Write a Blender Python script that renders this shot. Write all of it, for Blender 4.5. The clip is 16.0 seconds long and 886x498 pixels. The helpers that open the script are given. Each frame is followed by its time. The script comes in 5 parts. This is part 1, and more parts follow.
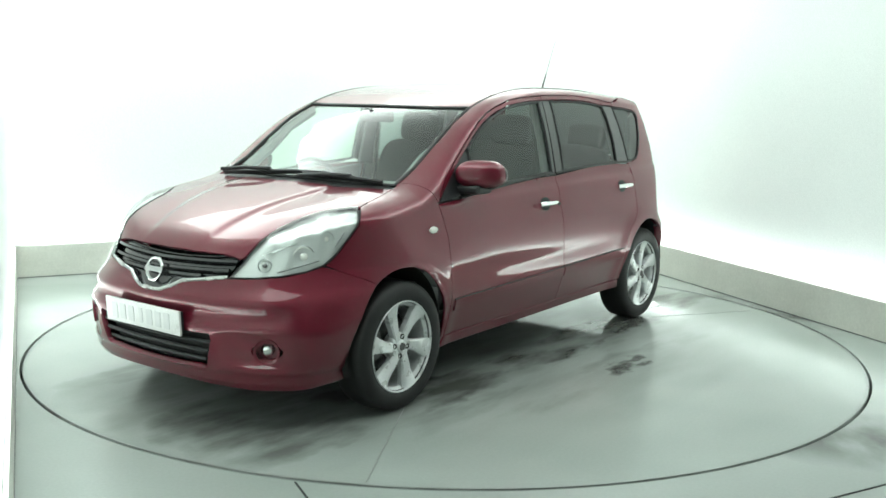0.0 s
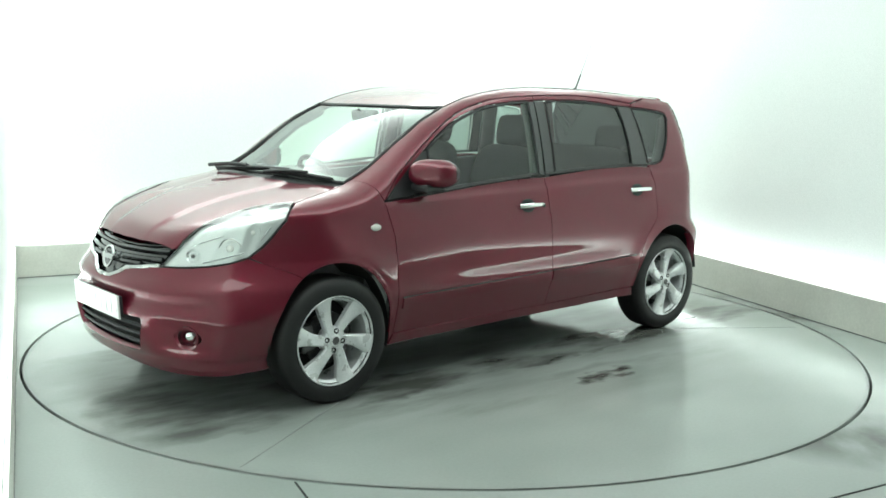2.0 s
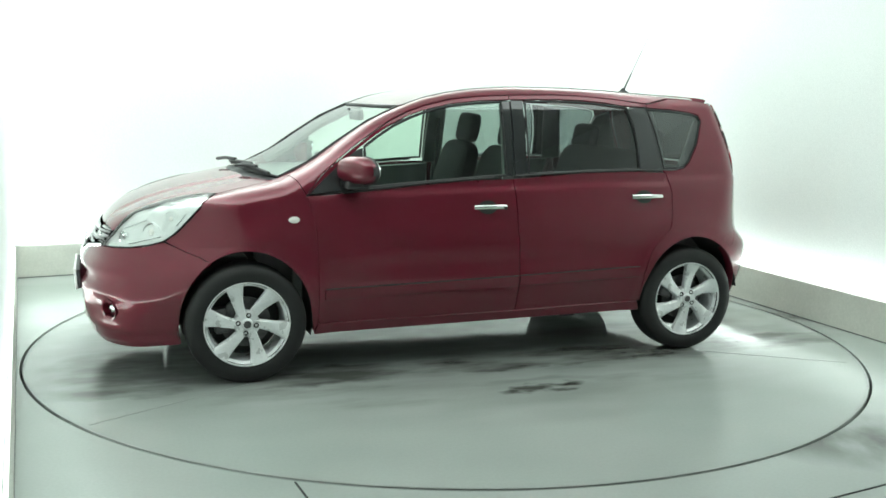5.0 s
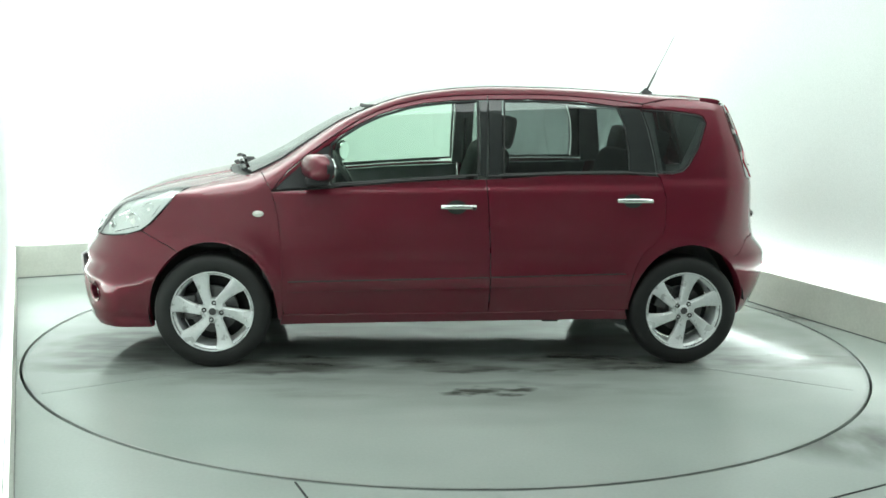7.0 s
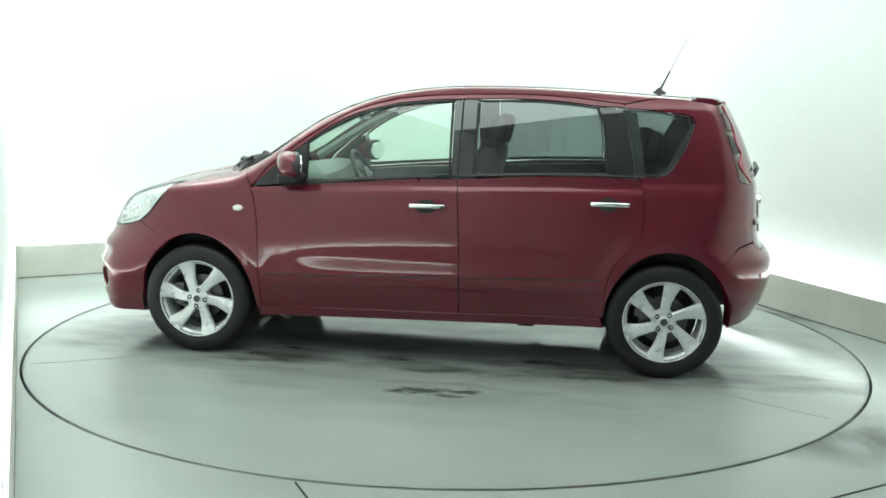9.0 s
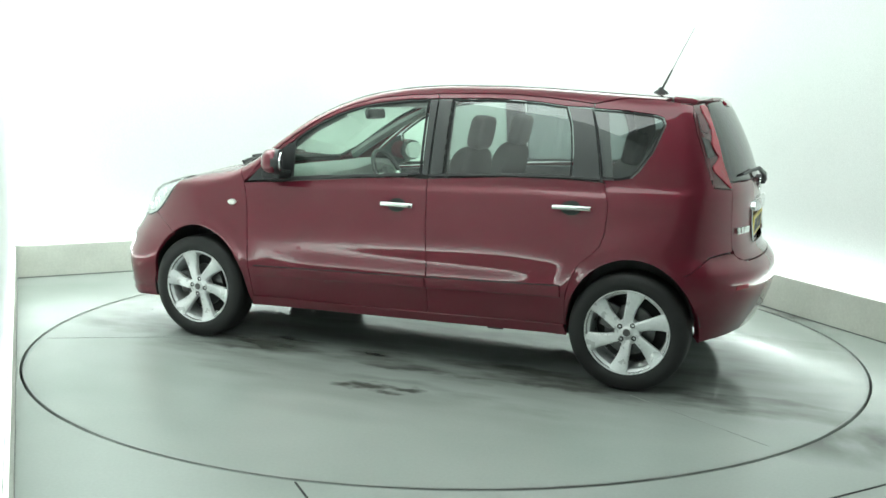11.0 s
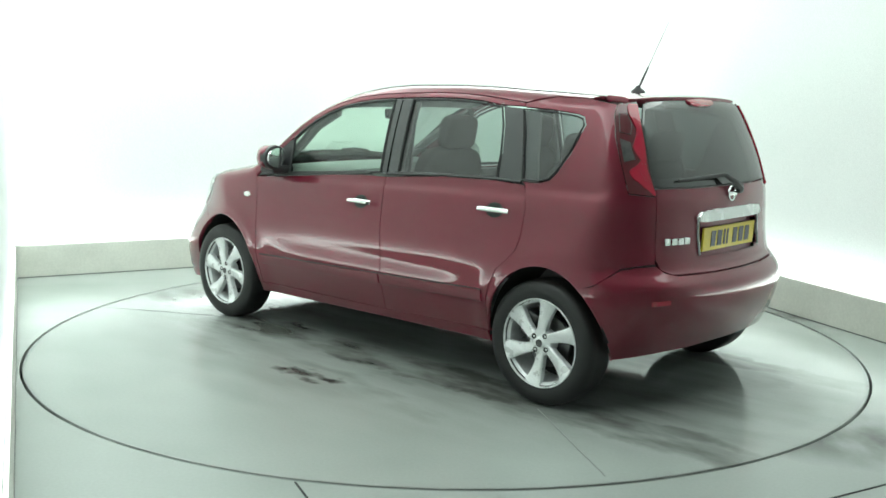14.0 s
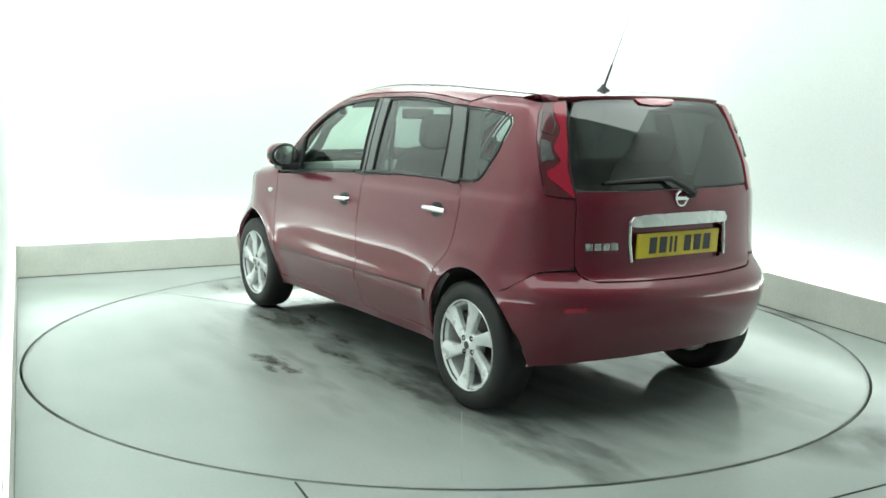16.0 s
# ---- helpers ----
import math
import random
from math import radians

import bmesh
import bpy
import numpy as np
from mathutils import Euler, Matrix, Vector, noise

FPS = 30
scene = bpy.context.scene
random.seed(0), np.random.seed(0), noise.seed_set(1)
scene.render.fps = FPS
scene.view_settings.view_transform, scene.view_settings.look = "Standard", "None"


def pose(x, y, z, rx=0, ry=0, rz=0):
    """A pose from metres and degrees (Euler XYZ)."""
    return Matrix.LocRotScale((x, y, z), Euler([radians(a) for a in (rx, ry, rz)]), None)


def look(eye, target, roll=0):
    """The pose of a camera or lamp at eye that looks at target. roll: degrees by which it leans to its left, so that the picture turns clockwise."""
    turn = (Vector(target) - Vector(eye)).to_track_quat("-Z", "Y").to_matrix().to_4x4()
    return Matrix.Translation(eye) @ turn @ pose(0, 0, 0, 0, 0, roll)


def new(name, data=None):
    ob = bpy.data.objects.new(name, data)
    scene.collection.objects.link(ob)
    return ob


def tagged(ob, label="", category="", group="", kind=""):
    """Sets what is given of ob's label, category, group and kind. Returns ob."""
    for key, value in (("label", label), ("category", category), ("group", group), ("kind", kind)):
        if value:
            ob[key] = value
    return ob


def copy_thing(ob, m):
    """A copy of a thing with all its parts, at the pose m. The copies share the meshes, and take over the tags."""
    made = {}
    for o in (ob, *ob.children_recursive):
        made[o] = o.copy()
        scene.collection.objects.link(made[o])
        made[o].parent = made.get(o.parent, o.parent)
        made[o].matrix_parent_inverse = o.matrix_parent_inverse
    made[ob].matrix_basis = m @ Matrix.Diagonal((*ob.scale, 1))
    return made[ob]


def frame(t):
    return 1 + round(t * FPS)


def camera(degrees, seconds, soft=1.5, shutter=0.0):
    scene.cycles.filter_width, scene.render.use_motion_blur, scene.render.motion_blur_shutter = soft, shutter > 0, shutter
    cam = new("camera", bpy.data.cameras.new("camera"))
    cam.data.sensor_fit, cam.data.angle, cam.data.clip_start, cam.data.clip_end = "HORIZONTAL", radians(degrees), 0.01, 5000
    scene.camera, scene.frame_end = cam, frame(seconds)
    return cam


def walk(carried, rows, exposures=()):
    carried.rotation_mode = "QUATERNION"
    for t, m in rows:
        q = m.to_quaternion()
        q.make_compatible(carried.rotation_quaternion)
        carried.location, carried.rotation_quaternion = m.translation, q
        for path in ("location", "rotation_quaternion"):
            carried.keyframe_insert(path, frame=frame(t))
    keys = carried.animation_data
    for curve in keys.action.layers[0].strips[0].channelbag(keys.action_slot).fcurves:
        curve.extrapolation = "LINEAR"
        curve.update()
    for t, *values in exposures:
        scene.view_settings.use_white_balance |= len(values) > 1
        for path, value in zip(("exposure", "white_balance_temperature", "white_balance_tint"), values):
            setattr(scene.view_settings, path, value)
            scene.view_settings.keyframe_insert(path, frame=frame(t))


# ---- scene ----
# ================= camera =================
cam = camera(48.79, 16.0, soft=1.6)
EYE = (0.0, -5.916, 1.464)
VIEW = look(EYE, (-0.0238, -0.9765, 0.690), 1.152)
walk(cam, [(0.0, VIEW), (16.0, VIEW)])

# turn of the table, seconds and degrees
TURN = [(0, 233.8), (0.5, 231.61), (1, 228.42), (1.5, 224.86), (2, 221.25), (2.5, 217.66), (3, 214.06), (3.5, 210.45), (4, 206.95),
        (4.8, 201.28), (5.6, 195.56), (6.5, 189.18), (7, 185.75), (7.5, 182.23), (8, 178.75), (8.5, 175.34), (9, 171.93), (9.8, 166.4),
        (10.6, 160.86), (11.5, 154.73), (12, 151.18), (12.5, 147.63), (13, 144.16), (13.5, 140.67), (14, 137.2), (14.5, 133.71), (15, 130.19),
        (15.5, 126.7), (16, 123.13)]
CAR_X, CAR_Y = 0.0238, -0.108   # the car's place on the table
R_TABLE = 2.435

# ================= light =================
world = bpy.data.worlds.new("world")
world.use_nodes = True
world.node_tree.nodes["Background"].inputs[0].default_value = (0.8, 0.9, 0.86, 1)
world.node_tree.nodes["Background"].inputs[1].default_value = 0.25
scene.world = world
scene.view_settings.exposure = 0.0


# ================= materials =================
def material(name, base, rough=0.5, metal=0.0, **kw):
    m = bpy.data.materials.new(name)
    m.use_nodes = True
    b = m.node_tree.nodes["Principled BSDF"]
    b.inputs["Base Color"].default_value = (*base, 1)
    b.inputs["Roughness"].default_value = rough
    b.inputs["Metallic"].default_value = metal
    for k, v in kw.items():
        b.inputs[k.replace("_", " ")].default_value = v
    return m


def nodes_of(m):
    nt = m.node_tree
    return nt, nt.nodes, nt.links, nt.nodes["Principled BSDF"]


def add_noise(m, scale, detail=4.0, stretch=None):
    nt, n, l, b = nodes_of(m)
    tc = n.new("ShaderNodeTexCoord")
    src = tc.outputs["Object"]
    if stretch:
        mp = n.new("ShaderNodeMapping")
        mp.inputs["Scale"].default_value = stretch
        l.new(src, mp.inputs["Vector"])
        src = mp.outputs["Vector"]
    t = n.new("ShaderNodeTexNoise")
    t.inputs["Scale"].default_value = scale
    t.inputs["Detail"].default_value = detail
    l.new(src, t.inputs["Vector"])
    return t.outputs["Fac"]


def ramp(m, fac, stops):
    nt, n, l, b = nodes_of(m)
    r = n.new("ShaderNodeValToRGB")
    while len(r.color_ramp.elements) < len(stops):
        r.color_ramp.elements.new(0.5)
    for e, (p, c) in zip(r.color_ramp.elements, stops):
        e.position, e.color = p, (*((c, c, c) if isinstance(c, float) else c), 1)
    l.new(fac, r.inputs["Fac"])
    return r.outputs["Color"]


def mix(m, a, b2, fac, mode="MIX"):
    nt, n, l, b = nodes_of(m)
    x = n.new("ShaderNodeMix")
    x.data_type, x.blend_type = "RGBA", mode
    for sock, v in ((x.inputs[0], fac), (x.inputs[6], a), (x.inputs[7], b2)):
        if isinstance(v, bpy.types.NodeSocket):
            l.new(v, sock)
        else:
            sock.default_value = v if isinstance(v, float) else (*v, 1)
    return x.outputs[2]


def bump(m, fac, strength, dist=0.002):
    nt, n, l, b = nodes_of(m)
    x = n.new("ShaderNodeBump")
    x.inputs["Strength"].default_value, x.inputs["Distance"].default_value = strength, dist
    l.new(fac, x.inputs["Height"])
    l.new(x.outputs["Normal"], b.inputs["Normal"])


def varied(name, base, rough, metal=0.0, scale=8.0, amount=0.25, grain=120.0, relief=0.15, **kw):
    """A surface with broad and fine variation in tone, gloss and relief."""
    m = material(name, base, rough, metal, **kw)
    nt, n, l, b = nodes_of(m)
    broad, fine = add_noise(m, scale), add_noise(m, grain, 2.0)
    lo = tuple(c * (1 - amount) for c in base)
    hi = tuple(min(1.0, c * (1 + amount)) for c in base)
    c = ramp(m, broad, [(0.3, lo), (0.7, hi)])
    c = mix(m, c, ramp(m, fine, [(0.3, 0.82), (0.7, 1.0)]), 0.5, "MULTIPLY")
    l.new(c, b.inputs["Base Color"])
    l.new(ramp(m, broad, [(0.3, max(0.0, rough - 0.08)), (0.7, min(1.0, rough + 0.08))]), b.inputs["Roughness"])
    if relief:
        bump(m, fine, relief)
    return m


def floor_material(name, table):
    """Pale grey-green sealed concrete, damp, with wet dirt where the car drips; the table also has the car's shade
    painted in.
    """
    m = material(name, (0.26, 0.28, 0.27), 0.25)
    nt, n, l, b = nodes_of(m)
    broad = add_noise(m, 0.9, 2.0)
    mid = add_noise(m, 2.6, 2.0, (0.4, 1.0, 1.0))
    fine = add_noise(m, 70.0, 3.0)
    c = ramp(m, broad, [(0.3, (0.30, 0.335, 0.315)), (0.7, (0.37, 0.40, 0.38))])
    c = mix(m, c, ramp(m, mid, [(0.2, 0.93), (0.8, 1.0)]), 0.5, "MULTIPLY")
    c = mix(m, c, ramp(m, fine, [(0.3, 0.9), (0.7, 1.0)]), 0.5, "MULTIPLY")

    def calc(op, a, b2=0.0):
        x = n.new("ShaderNodeMath")
        x.operation = op
        for sock, v in zip(x.inputs, (a, b2)):
            if isinstance(v, bpy.types.NodeSocket):
                l.new(v, sock)
            else:
                sock.default_value = v
        return x.outputs[0]

    def warped(scale, amount, detail):
        tc = n.new("ShaderNodeTexCoord")
        w = n.new("ShaderNodeTexNoise")
        w.inputs["Scale"].default_value, w.inputs["Detail"].default_value = scale, detail
        l.new(tc.outputs["Object"], w.inputs["Vector"])
        off = n.new("ShaderNodeVectorMath")
        off.operation = "MULTIPLY_ADD"
        off.inputs[1].default_value = (amount * 1.6, amount, 0.0)
        l.new(w.outputs["Color"], off.inputs[0])
        l.new(tc.outputs["Object"], off.inputs[2])
        sp = n.new("ShaderNodeSeparateXYZ")
        l.new(off.outputs[0], sp.inputs[0])
        return calc("SUBTRACT", sp.outputs[0], amount * 0.8), calc("SUBTRACT", sp.outputs[1], amount * 0.5)

    def patch(xy, x, y, rx, ry, power, soft):
        """One where the place lies in a rounded patch round x, y; falls to nought at its edge."""
        a = calc("POWER", calc("ABSOLUTE", calc("DIVIDE", calc("SUBTRACT", xy[0], x), rx)), power)
        b2 = calc("POWER", calc("ABSOLUTE", calc("DIVIDE", calc("SUBTRACT", xy[1], y), ry)), power)
        return ramp(m, calc("ADD", a, b2), [(max(0.0, 1 - soft), 1.0), (1.0, 0.0)])

    xy, wavy = warped(1.6, 0.5, 2.0), warped(5.0, 0.22, 5.0)
    blot = ramp(m, add_noise(m, 3.0, 10.0, (0.35, 1.1, 1.0)), [(0.34, 0.28), (0.66, 1.0)])
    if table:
        # car-sized wet zone; the shade under the car is painted into its colour
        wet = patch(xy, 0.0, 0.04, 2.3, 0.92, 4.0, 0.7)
        # wet patches; the last paints in the rear wheel's and bumper's dark reflection
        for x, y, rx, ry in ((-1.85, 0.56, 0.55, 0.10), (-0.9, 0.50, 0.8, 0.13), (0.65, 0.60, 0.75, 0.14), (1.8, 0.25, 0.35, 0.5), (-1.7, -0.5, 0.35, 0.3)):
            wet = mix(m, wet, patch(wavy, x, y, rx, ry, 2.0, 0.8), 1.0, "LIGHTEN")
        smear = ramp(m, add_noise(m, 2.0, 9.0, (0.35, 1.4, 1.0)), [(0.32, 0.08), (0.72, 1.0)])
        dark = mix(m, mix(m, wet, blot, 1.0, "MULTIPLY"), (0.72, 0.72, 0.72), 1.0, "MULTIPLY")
        # dark wheel track on the left; the right band paints in a wheel reflection
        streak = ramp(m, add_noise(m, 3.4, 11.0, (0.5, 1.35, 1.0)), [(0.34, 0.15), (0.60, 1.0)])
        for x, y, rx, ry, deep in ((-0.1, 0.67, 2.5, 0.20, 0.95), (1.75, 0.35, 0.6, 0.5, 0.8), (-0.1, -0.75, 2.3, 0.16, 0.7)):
            track_shade = mix(m, patch(wavy, x, y, rx, ry, 4.0, 0.75), streak, 1.0, "MULTIPLY")
            dark = mix(m, dark, mix(m, track_shade, (deep, deep, deep), 1.0, "MULTIPLY"), 1.0, "LIGHTEN")
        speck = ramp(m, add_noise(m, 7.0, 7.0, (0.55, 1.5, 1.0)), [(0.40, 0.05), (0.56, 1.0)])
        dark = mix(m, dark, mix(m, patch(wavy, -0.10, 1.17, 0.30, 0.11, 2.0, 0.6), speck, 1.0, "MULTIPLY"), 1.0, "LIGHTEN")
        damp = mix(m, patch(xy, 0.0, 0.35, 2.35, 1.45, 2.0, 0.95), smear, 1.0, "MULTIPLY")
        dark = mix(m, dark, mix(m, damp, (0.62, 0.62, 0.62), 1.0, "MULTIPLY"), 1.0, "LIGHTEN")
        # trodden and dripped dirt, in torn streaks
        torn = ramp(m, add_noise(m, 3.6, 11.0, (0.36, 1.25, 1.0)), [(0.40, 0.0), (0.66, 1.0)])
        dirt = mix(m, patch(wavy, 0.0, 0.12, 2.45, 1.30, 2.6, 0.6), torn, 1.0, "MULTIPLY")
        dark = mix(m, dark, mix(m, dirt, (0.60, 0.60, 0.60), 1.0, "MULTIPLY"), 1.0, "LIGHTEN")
    else:
        wet = mix(m, patch(xy, 2.0, -1.75, 0.9, 0.45, 2.0, 0.9), patch(xy, 0.2, -2.75, 0.5, 0.2, 2.0, 0.9), 1.0, "LIGHTEN")
        wet = mix(m, wet, patch(xy, 2.3, 1.0, 0.35, 1.2, 2.0, 1.0), 1.0, "LIGHTEN")
        torn = ramp(m, add_noise(m, 3.5, 7.0, (1.0, 0.6, 1.0)), [(0.40, 0.1), (0.62, 1.0)])
        dark = mix(m, mix(m, wet, torn, 1.0, "MULTIPLY"), (0.8, 0.8, 0.8), 1.0, "MULTIPLY")
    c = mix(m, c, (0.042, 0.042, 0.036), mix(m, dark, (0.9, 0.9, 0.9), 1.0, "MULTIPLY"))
    l.new(c, b.inputs["Base Color"])
    l.new(mix(m, ramp(m, mid, [(0.2, 0.19), (0.8, 0.28)]), (0.06, 0.06, 0.06), wet), b.inputs["Roughness"])
    b.inputs["Specular IOR Level"].default_value = 0.25
    bump(m, add_noise(m, 14.0, 3.0), 0.05, 0.002)
    return m


M_FLOOR = floor_material("sealed_concrete", False)
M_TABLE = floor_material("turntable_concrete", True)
M_WALL = varied("white_wall_paint", (0.84, 0.88, 0.86), 0.6, scale=0.6, amount=0.04, relief=0.05)
M_SKIRT = varied("pale_skirting_board", (0.66, 0.67, 0.61), 0.5, scale=2.0, amount=0.10, grain=60.0)
# unseen camera end of the room, greyed to stand for its weaker light
M_DIM_END = varied("dim_end_grey", (0.56, 0.58, 0.57), 0.7, scale=1.0, amount=0.2)
M_BASE_SHADE = material("base_shade_grey", (0.10, 0.11, 0.105), 0.6)
M_FINE_JOINT = material("pale_joint", (0.19, 0.205, 0.195), 0.5)
M_GAP = material("dark_gap", (0.015, 0.018, 0.017), 0.8)
M_STEEL = varied("edge_steel", (0.25, 0.27, 0.26), 0.45, 0.8, scale=5)


def ceiling_material():
    """Unseen ceiling made to glow as the stage's light, set dimmer over the middle."""
    m = material("added_ceiling_glow", (0.8, 0.85, 0.82), 0.6)
    nt, n, l, b = nodes_of(m)
    tc, d = n.new("ShaderNodeTexCoord"), n.new("ShaderNodeVectorMath")
    d.operation = "DISTANCE"
    d.inputs[1].default_value = (0.15, 0.0, 3.3)
    l.new(tc.outputs["Object"], d.inputs[0])
    glow = n.new("ShaderNodeMapRange")
    glow.interpolation_type = "SMOOTHERSTEP"
    for k, v in (("From Min", 0.9), ("From Max", 3.3), ("To Min", 0.42), ("To Max", 4.8)):
        glow.inputs[k].default_value = v
    l.new(d.outputs["Value"], glow.inputs["Value"])
    b.inputs["Emission Color"].default_value = (0.905, 1.0, 0.962, 1)
    # the added glow is faded towards the camera's end of the room
    along, fade, both_ = n.new("ShaderNodeVectorMath"), n.new("ShaderNodeMapRange"), n.new("ShaderNodeMath")
    along.operation, both_.operation, fade.interpolation_type = "DOT_PRODUCT", "MULTIPLY", "SMOOTHSTEP"
    along.inputs[1].default_value = (0.424, -0.905, 0.0)
    l.new(tc.outputs["Object"], along.inputs[0])
    for k, v in (("From Min", 0.9), ("From Max", 3.1), ("To Min", 1.0), ("To Max", 0.50)):
        fade.inputs[k].default_value = v
    l.new(along.outputs["Value"], fade.inputs["Value"])
    l.new(glow.outputs[0], both_.inputs[0])
    l.new(fade.outputs[0], both_.inputs[1])
    l.new(both_.outputs[0], b.inputs["Emission Strength"])
    return m


M_LIGHT = ceiling_material()


# ================= mesh helpers =================
def mesh_ob(name, verts, faces, mat, parent=None, smooth=False):
    me = bpy.data.meshes.new(name)
    me.from_pydata([tuple(v) for v in verts], [], [tuple(f) for f in faces])
    me.materials.append(mat)
    if smooth:
        me.shade_smooth()
    me.update()
    ob = new(name, me)
    if parent:
        ob.parent = parent
    return ob


def part(name, bm, mat, parent=None, label="", smooth=False, bevel=0.0, m=None):
    if m is not None:
        bmesh.ops.transform(bm, matrix=m, verts=bm.verts)
    if bevel:
        bmesh.ops.bevel(bm, geom=[e for e in bm.edges if e.is_manifold and e.calc_face_angle() > 0.5], offset=bevel,
                        segments=2, profile=0.5, affect="EDGES", clamp_overlap=True)
    bmesh.ops.recalc_face_normals(bm, faces=bm.faces)
    me = bpy.data.meshes.new(name)
    bm.to_mesh(me)
    bm.free()
    me.materials.append(mat)
    if smooth:
        me.shade_smooth()
        me.set_sharp_from_angle(angle=radians(38))
    ob = new(name, me)
    if parent:
        ob.parent = parent
    if label:
        ob["label"] = label
    return ob


def box(sx, sy, sz, at=(0, 0, 0), bm=None, rot=None):
    bm = bm or bmesh.new()
    v = bmesh.ops.create_cube(bm, size=1.0)["verts"]
    m = Matrix.Translation(at) @ (rot.to_4x4() if rot else Matrix()) @ Matrix.Diagonal((sx, sy, sz, 1))
    bmesh.ops.transform(bm, matrix=m, verts=v)
    return bm


def lathe(profile, seg=48, axis="Y", closed=False):
    """Turns (radius, along) pairs round an axis."""
    bm = bmesh.new()
    rings = []
    for r, a in profile:
        ring = []
        for i in range(seg):
            c, s = math.cos(2 * math.pi * i / seg) * r, math.sin(2 * math.pi * i / seg) * r
            ring.append(bm.verts.new({"Y": (c, a, s), "Z": (c, s, a), "X": (a, c, s)}[axis]))
        rings.append(ring)
    pairs = list(zip(rings, rings[1:])) + ([(rings[-1], rings[0])] if closed else [])
    for p, q in pairs:
        for i in range(seg):
            j = (i + 1) % seg
            bm.faces.new((p[i], p[j], q[j], q[i]))
    if not closed:
        for ring in (rings[0], rings[-1]):
            bm.faces.new(ring)
    return bm


def tube(points, radius, seg=10, bm=None, taper=None):
    """A round bar along points; taper gives a radius for each point."""
    bm = bm or bmesh.new()
    pts = [Vector(p) for p in points]
    rings = []
    for i, p in enumerate(pts):
        d = (pts[min(i + 1, len(pts) - 1)] - pts[max(i - 1, 0)]).normalized()
        a = d.orthogonal().normalized() if abs(d.z) > 0.95 else d.cross(Vector((0, 0, 1))).normalized()
        b2 = d.cross(a)
        r = taper[i] if taper else radius
        rings.append([bm.verts.new(p + a * math.cos(2 * math.pi * k / seg) * r + b2 * math.sin(2 * math.pi * k / seg) * r) for k in range(seg)])
    for p, q in zip(rings, rings[1:]):
        for k in range(seg):
            bm.faces.new((p[k], p[(k + 1) % seg], q[(k + 1) % seg], q[k]))
    bm.faces.new(rings[0])
    bm.faces.new(rings[-1])
    return bm


# ================= the studio =================
CORNERS = [(-3.36, 1.52), (1.17, 3.90), (5.85, -7.6), (0.62, -7.6)]   # back left, back right, behind the camera
WALL_H, SKIRT_H = 3.3, 0.25
WASH = 3.8   # watts for each metre of strip lamp


def wall_run(name, a, b, thick, z0, z1, mat, label, category, out=0.0, e0=0.0, e1=0.0):
    """An upright slab along a to b; its inner face stands out into the room by out."""
    a, b = Vector((*a, 0)), Vector((*b, 0))
    d = (b - a).normalized()
    n = Vector((-d.y, d.x, 0))          # away from the room for a clockwise plan
    a, b = a - d * e0, b + d * e1
    q = [a - n * out, b - n * out, b + n * thick, a + n * thick]
    verts = [(v.x, v.y, z) for z in (z0, z1) for v in q]
    faces = [(0, 1, 2, 3), (7, 6, 5, 4), (0, 4, 5, 1), (1, 5, 6, 2), (2, 6, 7, 3), (3, 7, 4, 0)]
    ob = mesh_ob(name, verts, faces, mat)
    return tagged(ob, label, category, kind="structure")


